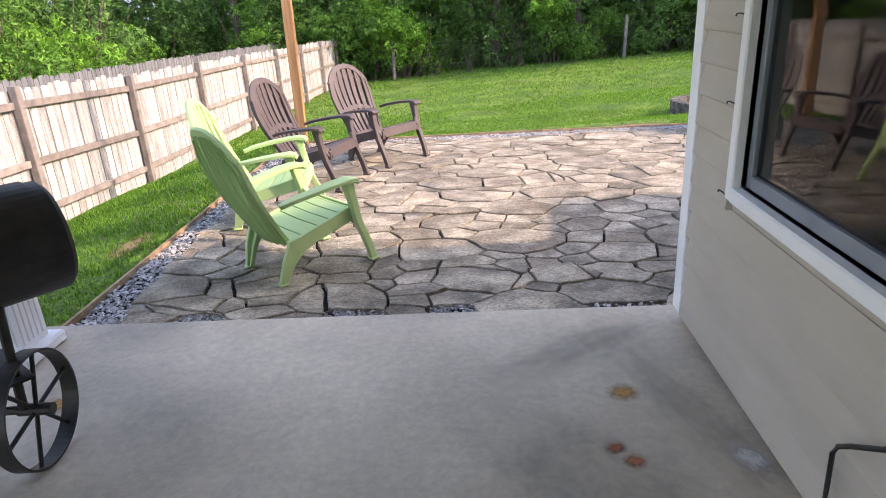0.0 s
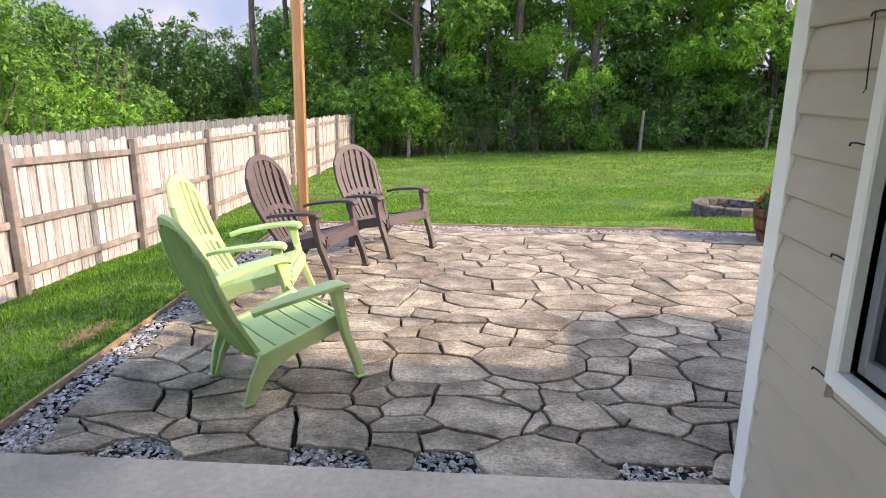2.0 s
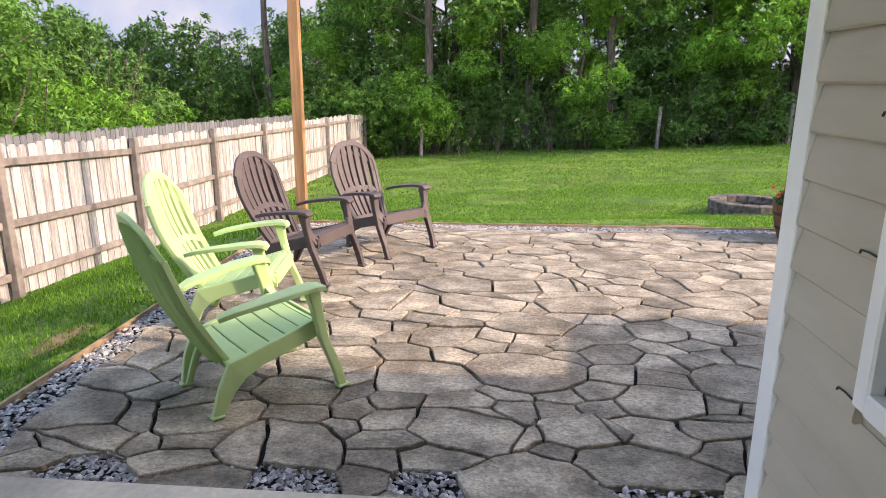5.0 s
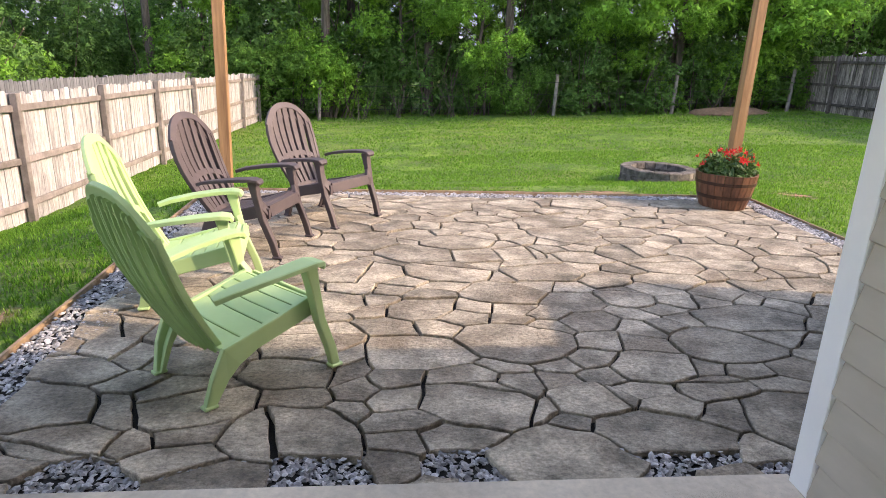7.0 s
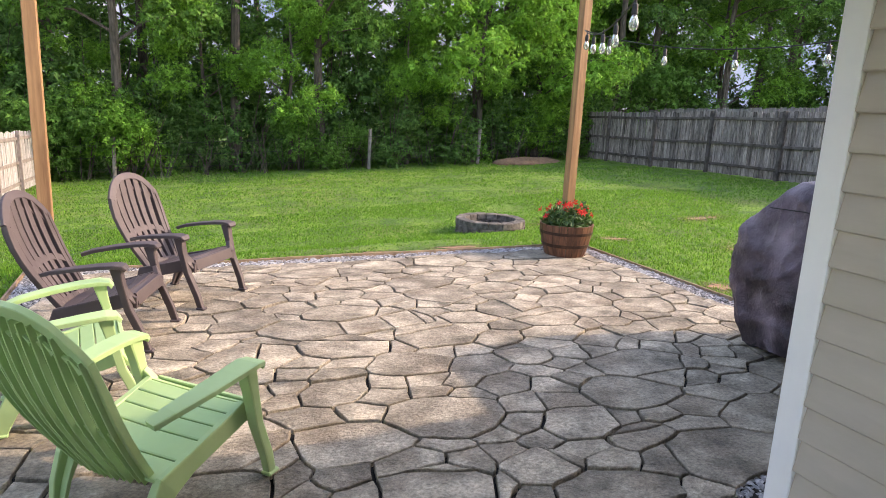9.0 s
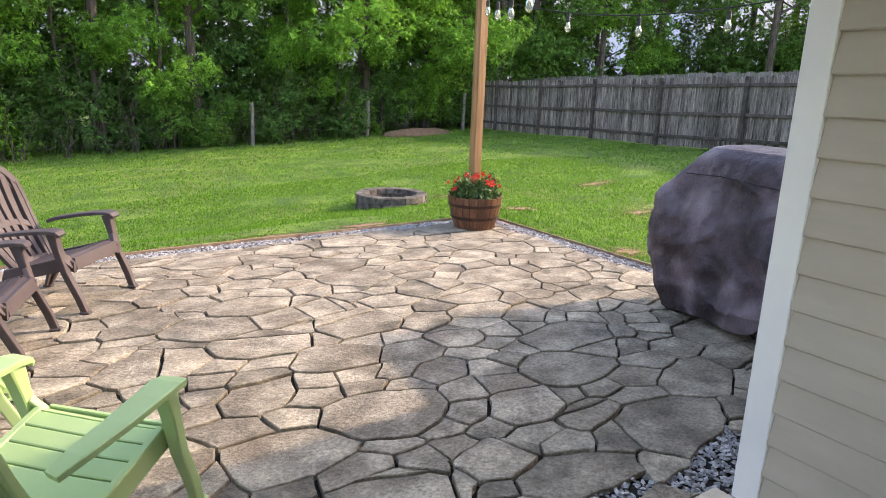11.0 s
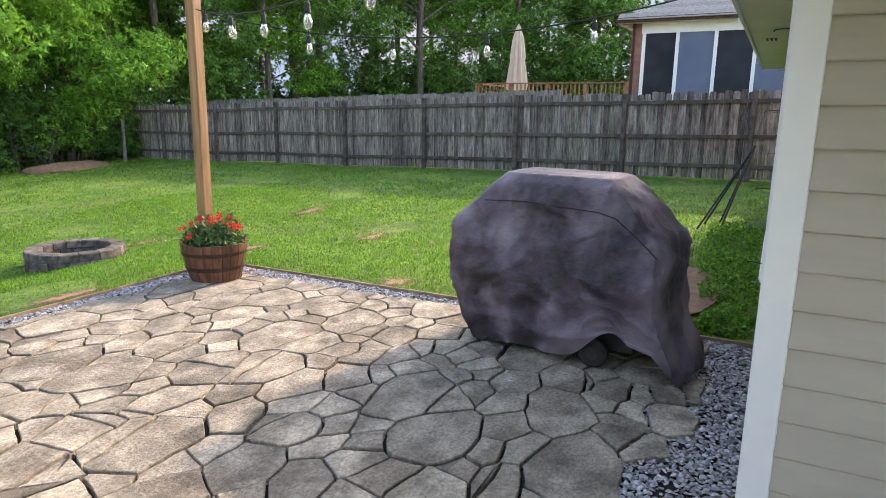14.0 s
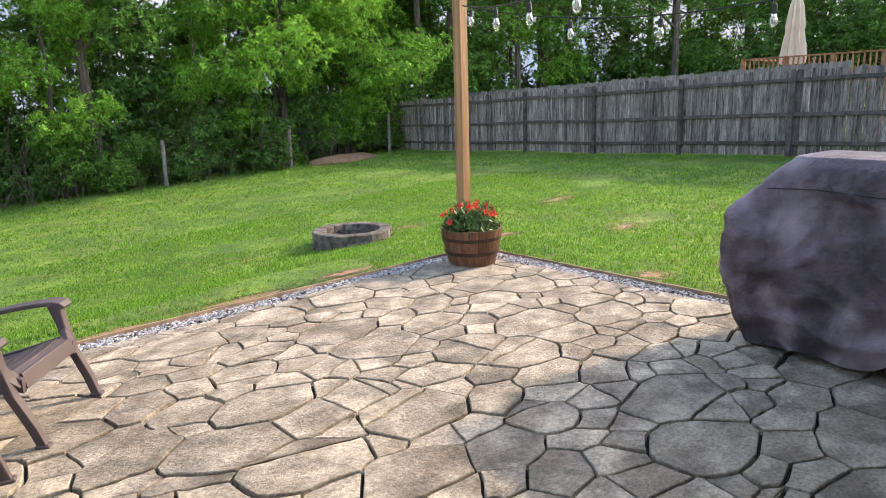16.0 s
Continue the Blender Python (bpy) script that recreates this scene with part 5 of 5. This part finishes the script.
# ---------------------------------------------------------------- string lights
def string(a, b, sag, n, first, label, seed, skip=()):
    g = group_at("string_lights", pose(0, 0, 0), label, "string lights", "strings of garden lights")
    a, b = Vector(a), Vector(b)
    f = lambda t: a.lerp(b, t) - Vector((0, 0, 4 * sag * t * (1 - t)))
    bm = bmesh.new()
    sweep(bm, [f(t) for t in np.linspace(0, 1, 41)], 0.006, 6)
    part("cable", bm, M["cable"], g)
    L = (b - a).length
    for k in range(n):
        p = f((first + k * 0.86) / L)
        sk = bmesh.new()
        lathe(sk, [(0.006, 0.02), (0.008, -0.02), (0.018, -0.03), (0.020, -0.085), (0.016, -0.09)], 12)
        bmesh.ops.transform(sk, matrix=Matrix.Translation(p), verts=sk.verts)
        s_ob = part("socket", sk, M["cable"], g)
        gl = bmesh.new()
        lathe(gl, [(0.013, -0.088), (0.020, -0.105), (0.030, -0.135), (0.031, -0.155), (0.022, -0.180), (0.006, -0.190)], 16)
        bmesh.ops.transform(gl, matrix=Matrix.Translation(p), verts=gl.verts)
        bl = part("bulb", gl, M["bulb"], s_ob, smooth=True)
        fl = bmesh.new()
        sweep(fl, [p + Vector((0, 0, -0.09)), p + Vector((0, 0, -0.15))], 0.004, 6)
        part("filament", fl, M["filament"], s_ob)


M["bulb"] = glass("bulb_glass", (0.95, 0.95, 0.92), 0.05, 1.35)
M["bulb"].node_tree.nodes["Principled BSDF"].inputs["Transmission Weight"].default_value = 0.85
P1, P2 = Vector((*POST1, TOP1 - 0.30)), Vector((POST2[0], POST2[1] - 0.07, 2.62))
string(P2, (2.9, 0.41, 2.56), 0.31, 5, 0.45, "black string lights from the barrel post to the eave", 1)
string(P2, (-0.2, 0.41, 2.56), 0.24, 6, 0.35, "black string lights from the barrel post over the patio", 2)
string(P1, (-3.75, 0.41, 2.56), 0.30, 6, 0.5, "black string lights from the far post to the porch corner", 3)
string(P1, (-1.6, 0.41, 2.5), 0.24, 5, 0.5, "black string lights from the far post to the porch", 4)

# ---------------------------------------------------------------- strip beside the house
def weed_patch(x, y, r, h, n, seed):
    blobs = [(x + random.Random(seed + k).uniform(-r, r), y + random.Random(seed + 50 + k).uniform(-r * .5, r * .5), ground_z(x, y) + h * 0.4, r * .4, r * .3, h * .5) for k in range(7)]
    V, F = leaf_cloud(blobs, n, 0.022, seed, flat=0.5, aspect=0.7)
    tagged(raw("weeds", V, F, M["blade"]), "low leafy green weeds beside the house wall", "weeds", "weeds by the wall", "stuff")


for k, (x, y, r, h, n) in enumerate(((3.25, 0.38, 0.30, 0.07, 800), (3.6, 0.22, 0.36, 0.10, 800), (4.8, 0.26, 0.5, 0.14, 1200), (5.8, 0.35, 0.55, 0.16, 1000), (7.2, 0.35, 0.6, 0.2, 1000), (5.0, 1.4, 0.4, 0.06, 600))):
    weed_patch(x, y, r, h, n, 60 + k)
bm = bmesh.new()
vs = [bm.verts.new((4.4 + 1.05 * (1 + 0.25 * noise.noise((math.cos(a), math.sin(a), 3))) * math.cos(a), 0.78 + 0.40 * (1 + 0.3 * noise.noise((math.cos(a) * 2, math.sin(a) * 2, 1))) * math.sin(a), 0)) for a in np.linspace(0, 2 * math.pi, 25)[:-1]]
for v in vs:
    v.co.z = ground_z(v.co.x, v.co.y) + 0.03
bm.faces.new(vs)
tagged(obj("bare_patch", bm, M["soil"]), "bare reddish soil patch in the lawn", "soil", kind="structure")
M["thin_soil"] = stain_material("thin_soil", (0.26, 0.15, 0.085), 0.95)


def lawn_patch(x, y, rx, ry):
    n = 8
    V, F = [], []
    for j in range(n + 1):
        for i in range(n + 1):
            u, v = 2 * i / n - 1, 2 * j / n - 1
            V.append((u, v, ground_z(x + u * rx, y + v * ry) + 0.012))
    for j in range(n):
        for i in range(n):
            F.append((j * (n + 1) + i, j * (n + 1) + i + 1, (j + 1) * (n + 1) + i + 1, (j + 1) * (n + 1) + i))
    ob = raw("bare_patch", V, F, M["thin_soil"])
    ob.matrix_basis = Matrix.Translation((x, y, 0)) @ Matrix.Diagonal((rx, ry, 1, 1))
    tagged(ob, "thin worn patch of reddish soil in the lawn", "soil", "worn patches in the lawn", "structure")


for x, y, rx, ry in ((0.1, 5.66, 0.8, 0.20), (-1.0, 5.62, 0.5, 0.16), (1.3, 5.75, 0.6, 0.2), (3.25, 3.35, 0.35, 0.28), (4.4, 3.1, 0.45, 0.3), (3.9, 6.0, 0.5, 0.3), (5.6, 5.2, 0.6, 0.35), (4.2, 8.4, 0.5, 0.35), (-3.7, 1.9, 0.16, 0.4), (7.0, 7.5, 0.8, 0.4)):
    lawn_patch(x, y, rx, ry)
sk = group_at("plant_stakes", pose(8.2, 0.42, ground_z(8.2, 0.42)), "thin dark stakes leaning together against the wall", "stakes")
for dx, dy in ((-0.75, 0.5), (-0.5, 0.25), (-0.95, 0.2), (-0.3, 0.45)):
    bm = bmesh.new()
    sweep(bm, [(dx, dy, 0.0), (0.12, -0.1, 1.15)], 0.014, 6)
    part("stake", bm, M["cable"], sk)
bm = bmesh.new()
bmesh.ops.create_uvsphere(bm, u_segments=14, v_segments=8, radius=0.22)
for v in bm.verts:
    v.co = Vector((v.co.x * 1.2, v.co.y, abs(v.co.z) * 0.45)) * (1 + 0.2 * noise.noise(v.co * 6))
tp = obj("tarpaulin", bm, M["leaf_d"])
tp.matrix_basis = pose(6.3, 1.05, ground_z(6.3, 1.05) - 0.005)
tagged(tp, "crumpled dark green tarpaulin on the grass", "tarpaulin")

# ---------------------------------------------------------------- patio: bed, edging, gravel, stones
bed = tagged(obj("patio_bed", bx(PX0, PX1, PY0 + 0.002, PY1, -0.29, -0.034), M["joint"]), "dark soil bed under the flagstones", "soil", kind="structure")


def edging(name, pts, label):
    g = group_at(name, pose(0, 0, 0), label, "edging", kind="structure")
    for k, (p, q) in enumerate(zip(pts, pts[1:])):
        bm = bmesh.new()
        slab_path(bm, [(*p, -0.050 + 0.004 * (k % 2)), (*q, -0.050)], (0, 0, 1), 0.011, 0.062)
        part("board", bm, M["edge"], g)


edging("edging_left", [(PX0, 0.10), (PX0, 2.5), (PX0 + 0.005, PY1)], "thin brown timber edging between gravel and lawn")
edging("edging_far", [(PX0, PY1), (-0.9, PY1 + 0.01), (1.4, PY1), (PX1, PY1)], "thin brown timber edging between gravel and lawn")
edging("edging_right", [(PX1, PY1), (PX1, 3.0), (PX1, 0.03)], "thin brown timber edging between gravel and lawn")


def clip_poly(poly, p, q, wp, wq):
    """Keep the part of poly nearer to p than to q in the power diagram."""
    d = (q[0] - p[0], q[1] - p[1])
    c = (q[0] ** 2 + q[1] ** 2 - p[0] ** 2 - p[1] ** 2 + wp - wq) / 2
    out = []
    for i in range(len(poly)):
        a, b = poly[i], poly[(i + 1) % len(poly)]
        fa, fb = a[0] * d[0] + a[1] * d[1] - c, b[0] * d[0] + b[1] * d[1] - c
        if fa <= 0:
            out.append(a)
        if fa * fb < 0:
            t = fa / (fa - fb)
            out.append((a[0] + t * (b[0] - a[0]), a[1] + t * (b[1] - a[1])))
    return out


def cut(poly, axis, lim):
    """Keep the part of poly beyond lim along one axis."""
    out = []
    for i in range(len(poly)):
        a, b = poly[i], poly[(i + 1) % len(poly)]
        fa, fb = a[axis] - lim, b[axis] - lim
        if fa >= 0:
            out.append(a)
        if fa * fb < 0:
            t = fa / (fa - fb)
            out.append((a[0] + t * (b[0] - a[0]), a[1] + t * (b[1] - a[1])))
    return out


def stones():
    rs = random.Random(42)
    SX = 0.74           # stones are wider along x
    seeds = []
    tries = 0
    x0, x1, y0, y1 = PX0 + 0.22, PX1 - 0.20, PY0 + 0.012, PY1 - 0.20
    while tries < 60000 and len(seeds) < 400:
        tries += 1
        x, y = rs.uniform(x0, x1), rs.uniform(y0, y1)
        big = rs.random()
        r = 0.225 if big < 0.5 else (0.16 if big < 0.8 else 0.09)
        if tries > 25000:
            r = 0.09
        if all(((x - a) * SX) ** 2 + (y - b) ** 2 > ((r + c) * 0.86) ** 2 for a, b, c in seeds):
            seeds.append((x, y, r))
    g = group_at("flagstones", pose(0, 0, 0), "irregular buff flagstone paving with dark open joints", "paving", kind="structure")
    n = 0
    cells = []
    for i, (x, y, r) in enumerate(seeds):
        poly = [((x0) * SX, y0), (x1 * SX, y0), (x1 * SX, y1), (x0 * SX, y1)]
        for j, (a, b, c) in enumerate(seeds):
            if j != i and abs(a - x) < 1.6 and abs(b - y) < 1.4:
                poly = clip_poly(poly, (x * SX, y), (a * SX, b), r * r, c * c)
                if len(poly) < 3:
                    break
        if len(poly) < 3:
            continue
        cell = [(px / SX, py) for px, py in poly]
        mx, my = sum(p[0] for p in cell) / len(cell), sum(p[1] for p in cell) / len(cell)
        if r > 0.15 and rs.random() < 0.30:       # broken across into a slab and a shard
            a, off = rs.uniform(-0.5, 0.5) + (0 if rs.random() < 0.7 else 1.5), rs.uniform(0.05, 0.16) * rs.choice((-1, 1))
            c0 = (mx - math.sin(a) * off, my + math.cos(a) * off)
            for sg in (1, -1):
                q0, q1 = (c0[0] + sg * math.sin(a), c0[1] - sg * math.cos(a)), (c0[0] - sg * math.sin(a), c0[1] + sg * math.cos(a))
                bit = clip_poly(cell, q0, q1, 0, 0)
                if len(bit) > 2:
                    cells.append((bit, (x, y)))
        else:
            cells.append((cell, (x, y)))
    for poly, (x, y) in cells:
        cx, cy = sum(p[0] for p in poly) / len(poly), sum(p[1] for p in poly) / len(poly)
        # leave the gravel strip by the back wall and bite the slab side free
        if cx > 0.05 and cy < 0.33 + 0.1 * math.sin(cx * 3):
            continue
        # keep gravel pockets free along the slab and an uneven gravel border on the left
        pocket = max(sstep(0.30, 0.12, abs(cx - c)) for c in (-2.55, -1.72, -1.0, -0.3))
        poly = cut(poly, 1, PY0 + 0.10 + 0.26 * pocket)
        poly = cut(poly, 0, PX0 + 0.14 + 0.08 * noise.noise((cy * 2.2, 1, 1)) + 0.12 * sstep(2.2, 0.6, cy))
        if len(poly) < 3:
            continue
        cx, cy = sum(p[0] for p in poly) / len(poly), sum(p[1] for p in poly) / len(poly)
        area = 0.5 * sum(a[0] * b[1] - b[0] * a[1] for a, b in zip(poly, poly[1:] + poly[:1]))
        if abs(area) < 0.002:
            continue
        # merge very short edges
        q = []
        for p in poly:
            if not q or math.hypot(p[0] - q[-1][0], p[1] - q[-1][1]) > 0.014:
                q.append(p)
        if len(q) < 3:
            continue
        def warp(p):
            return (p[0] + 0.11 * noise.noise((p[0] * 2.6, p[1] * 2.6, 5.5)), p[1] + 0.09 * noise.noise((p[0] * 2.6, p[1] * 2.6, 15.5)))
        q = [warp(p) for p in q]
        ring = []
        for a, b in zip(q, q[1:] + q[:1]):
            L = math.hypot(b[0] - a[0], b[1] - a[1])
            k = max(2, int(L / 0.06))
            for t in range(k):
                u = t / k
                px, py = a[0] + u * (b[0] - a[0]), a[1] + u * (b[1] - a[1])
                amp = 0.020
                px += amp * noise.noise((px * 7, py * 7, 1.3)) + 0.012 * noise.noise((px * 21, py * 21, 4))
                py += amp * noise.noise((px * 7, py * 7, 8.1)) + 0.012 * noise.noise((px * 21, py * 21, 9))
                ring.append((px, py))
        gap = rs.uniform(0.006, 0.013)
        def inset(pts, d):
            out = []
            m = len(pts)
            for i in range(m):
                a, b, c = pts[i - 1], pts[i], pts[(i + 1) % m]
                e = Vector((c[0] - a[0], c[1] - a[1]))
                if e.length < 1e-5:
                    out.append(b)
                    continue
                e.normalize()
                out.append((b[0] - e.y * d, b[1] + e.x * d))
            return out
        outer = inset(ring, gap)
        inner = inset(ring, gap + 0.004)
        z = rs.uniform(-0.006, 0.007)
        tx, ty = rs.uniform(-0.008, 0.008), rs.uniform(-0.008, 0.008)
        h = lambda p: z + tx * (p[0] - cx) + ty * (p[1] - cy)
        m = len(ring)
        V = [(px - cx, py - cy, -0.07) for px, py in outer] + [(px - cx, py - cy, h((px, py)) - 0.005) for px, py in outer] + [(px - cx, py - cy, h((px, py))) for px, py in inner]
        F = [tuple(range(2 * m, 3 * m))]
        for i in range(m):
            j = (i + 1) % m
            F += [(i, j, m + j, m + i), (m + i, m + j, 2 * m + j, 2 * m + i)]
        ob = raw("stone", V, F, M["stone"], g)
        ob.matrix_basis = pose(cx, cy, 0)
        n += 1
    return n


stones()


def pebbles(name, areas, seed, label, size=(0.010, 0.022)):
    rs = np.random.RandomState(seed)
    V, F = [], []
    base = np.array([(1, 0, 0), (0.3, 0.95, 0), (-0.8, 0.6, 0), (-0.8, -0.6, 0), (0.3, -0.95, 0), (0, 0, 0.62), (0, 0, -0.5)])
    tri = [(i, (i + 1) % 5, 5) for i in range(5)] + [((i + 1) % 5, i, 6) for i in range(5)]
    for x0, x1, y0, y1, z, dens in areas:
        for _ in range(int((x1 - x0) * (y1 - y0) * dens)):
            s = rs.uniform(*size)
            a = rs.uniform(0, 6.28)
            sc = np.array([s, s * rs.uniform(.55, .9), s * rs.uniform(.5, .9)])
            P = base * sc * rs.uniform(.85, 1.15, (7, 3))
            ca, sa, t = math.cos(a), math.sin(a), rs.uniform(-.6, .6)
            P = np.stack([P[:, 0] * ca - P[:, 1] * sa, P[:, 0] * sa + P[:, 1] * ca, P[:, 2] + t * P[:, 0]], 1)
            P += (rs.uniform(x0, x1), rs.uniform(y0, y1), z + rs.uniform(-0.012, 0.006))
            o = len(V)
            V += P.tolist()
            F += [(o + i, o + j, o + k) for i, j, k in tri]
    return tagged(raw(name, V, F, M["gravel"]), label, "gravel", kind="stuff")


pebbles("gravel", [(PX0 + 0.02, PX0 + 0.34, PY0, 2.4, -0.014, 2800), (PX0 + 0.02, PX0 + 0.26, 2.4, PY1, -0.014, 2600), (PX0 + 0.2, PX1 - 0.02, PY1 - 0.24, PY1 - 0.015, -0.012, 3000), (PX1 - 0.24, PX1 - 0.02, 0.1, PY1 - 0.1, -0.012, 3000),
                   (0.075, PX1, 0.0, 0.56, -0.022, 3000), (-3.2, 0.06, PY0 + 0.005, PY0 + 0.42, -0.020, 2800)], 4, "loose grey river gravel along the paving")

# ---------------------------------------------------------------- grass
def grass(name, areas, seed, label):
    rs = np.random.RandomState(seed)
    V, F = [], []
    for x0, x1, y0, y1, dens, hgt in areas:
        n = int((x1 - x0) * (y1 - y0) * dens)
        X, Y = rs.uniform(x0, x1, n), rs.uniform(y0, y1, n)
        for x, y in zip(X, Y):
            if PX0 - 0.03 < x < PX1 + 0.03 and -3 < y < PY1 + 0.03 or math.hypot(x - 3.03, y - 8.27) < 0.66:
                continue
            if x > -0.1 and y < 0.08 or ((x - 4.4) / 1.0) ** 2 + ((y - 0.78) / 0.38) ** 2 < 1:
                continue
            pn = noise.noise((x * 0.55, y * 0.55, 3.0))
            if pn < -0.32 and rs.rand() < 0.75:
                continue
            z = ground_z(x, y)
            hh = hgt * (0.6 + 0.8 * rs.rand()) * (1 + 0.5 * pn)
            for b in range(3):
                a, w = rs.uniform(0, 6.28), 0.006 + 0.00035 * max(0, y)
                lx, ly = hh * rs.uniform(-.7, .7), hh * rs.uniform(-.7, .7)
                ox, oy = x + rs.uniform(-.03, .03), y + rs.uniform(-.03, .03)
                o = len(V)
                V += [(ox - w * math.cos(a), oy - w * math.sin(a), z - 0.01), (ox + w * math.cos(a), oy + w * math.sin(a), z - 0.01), (ox + lx, oy + ly, z + hh)]
                F.append((o, o + 1, o + 2))
    return tagged(raw(name, V, F, M["blade"]), label, "grass", kind="stuff")


grass("grass", [(-6.4, PX0, -1.5, 8, 520, 0.034), (-6.2, 9, PY1, 12, 420, 0.030), (PX1, 9, 0.0, PY1, 460, 0.032), (-6.2, 13, 12, 25.5, 90, 0.04), (9, 13, 0, 12, 130, 0.04)], 9, "short mown grass blades of the lawn")
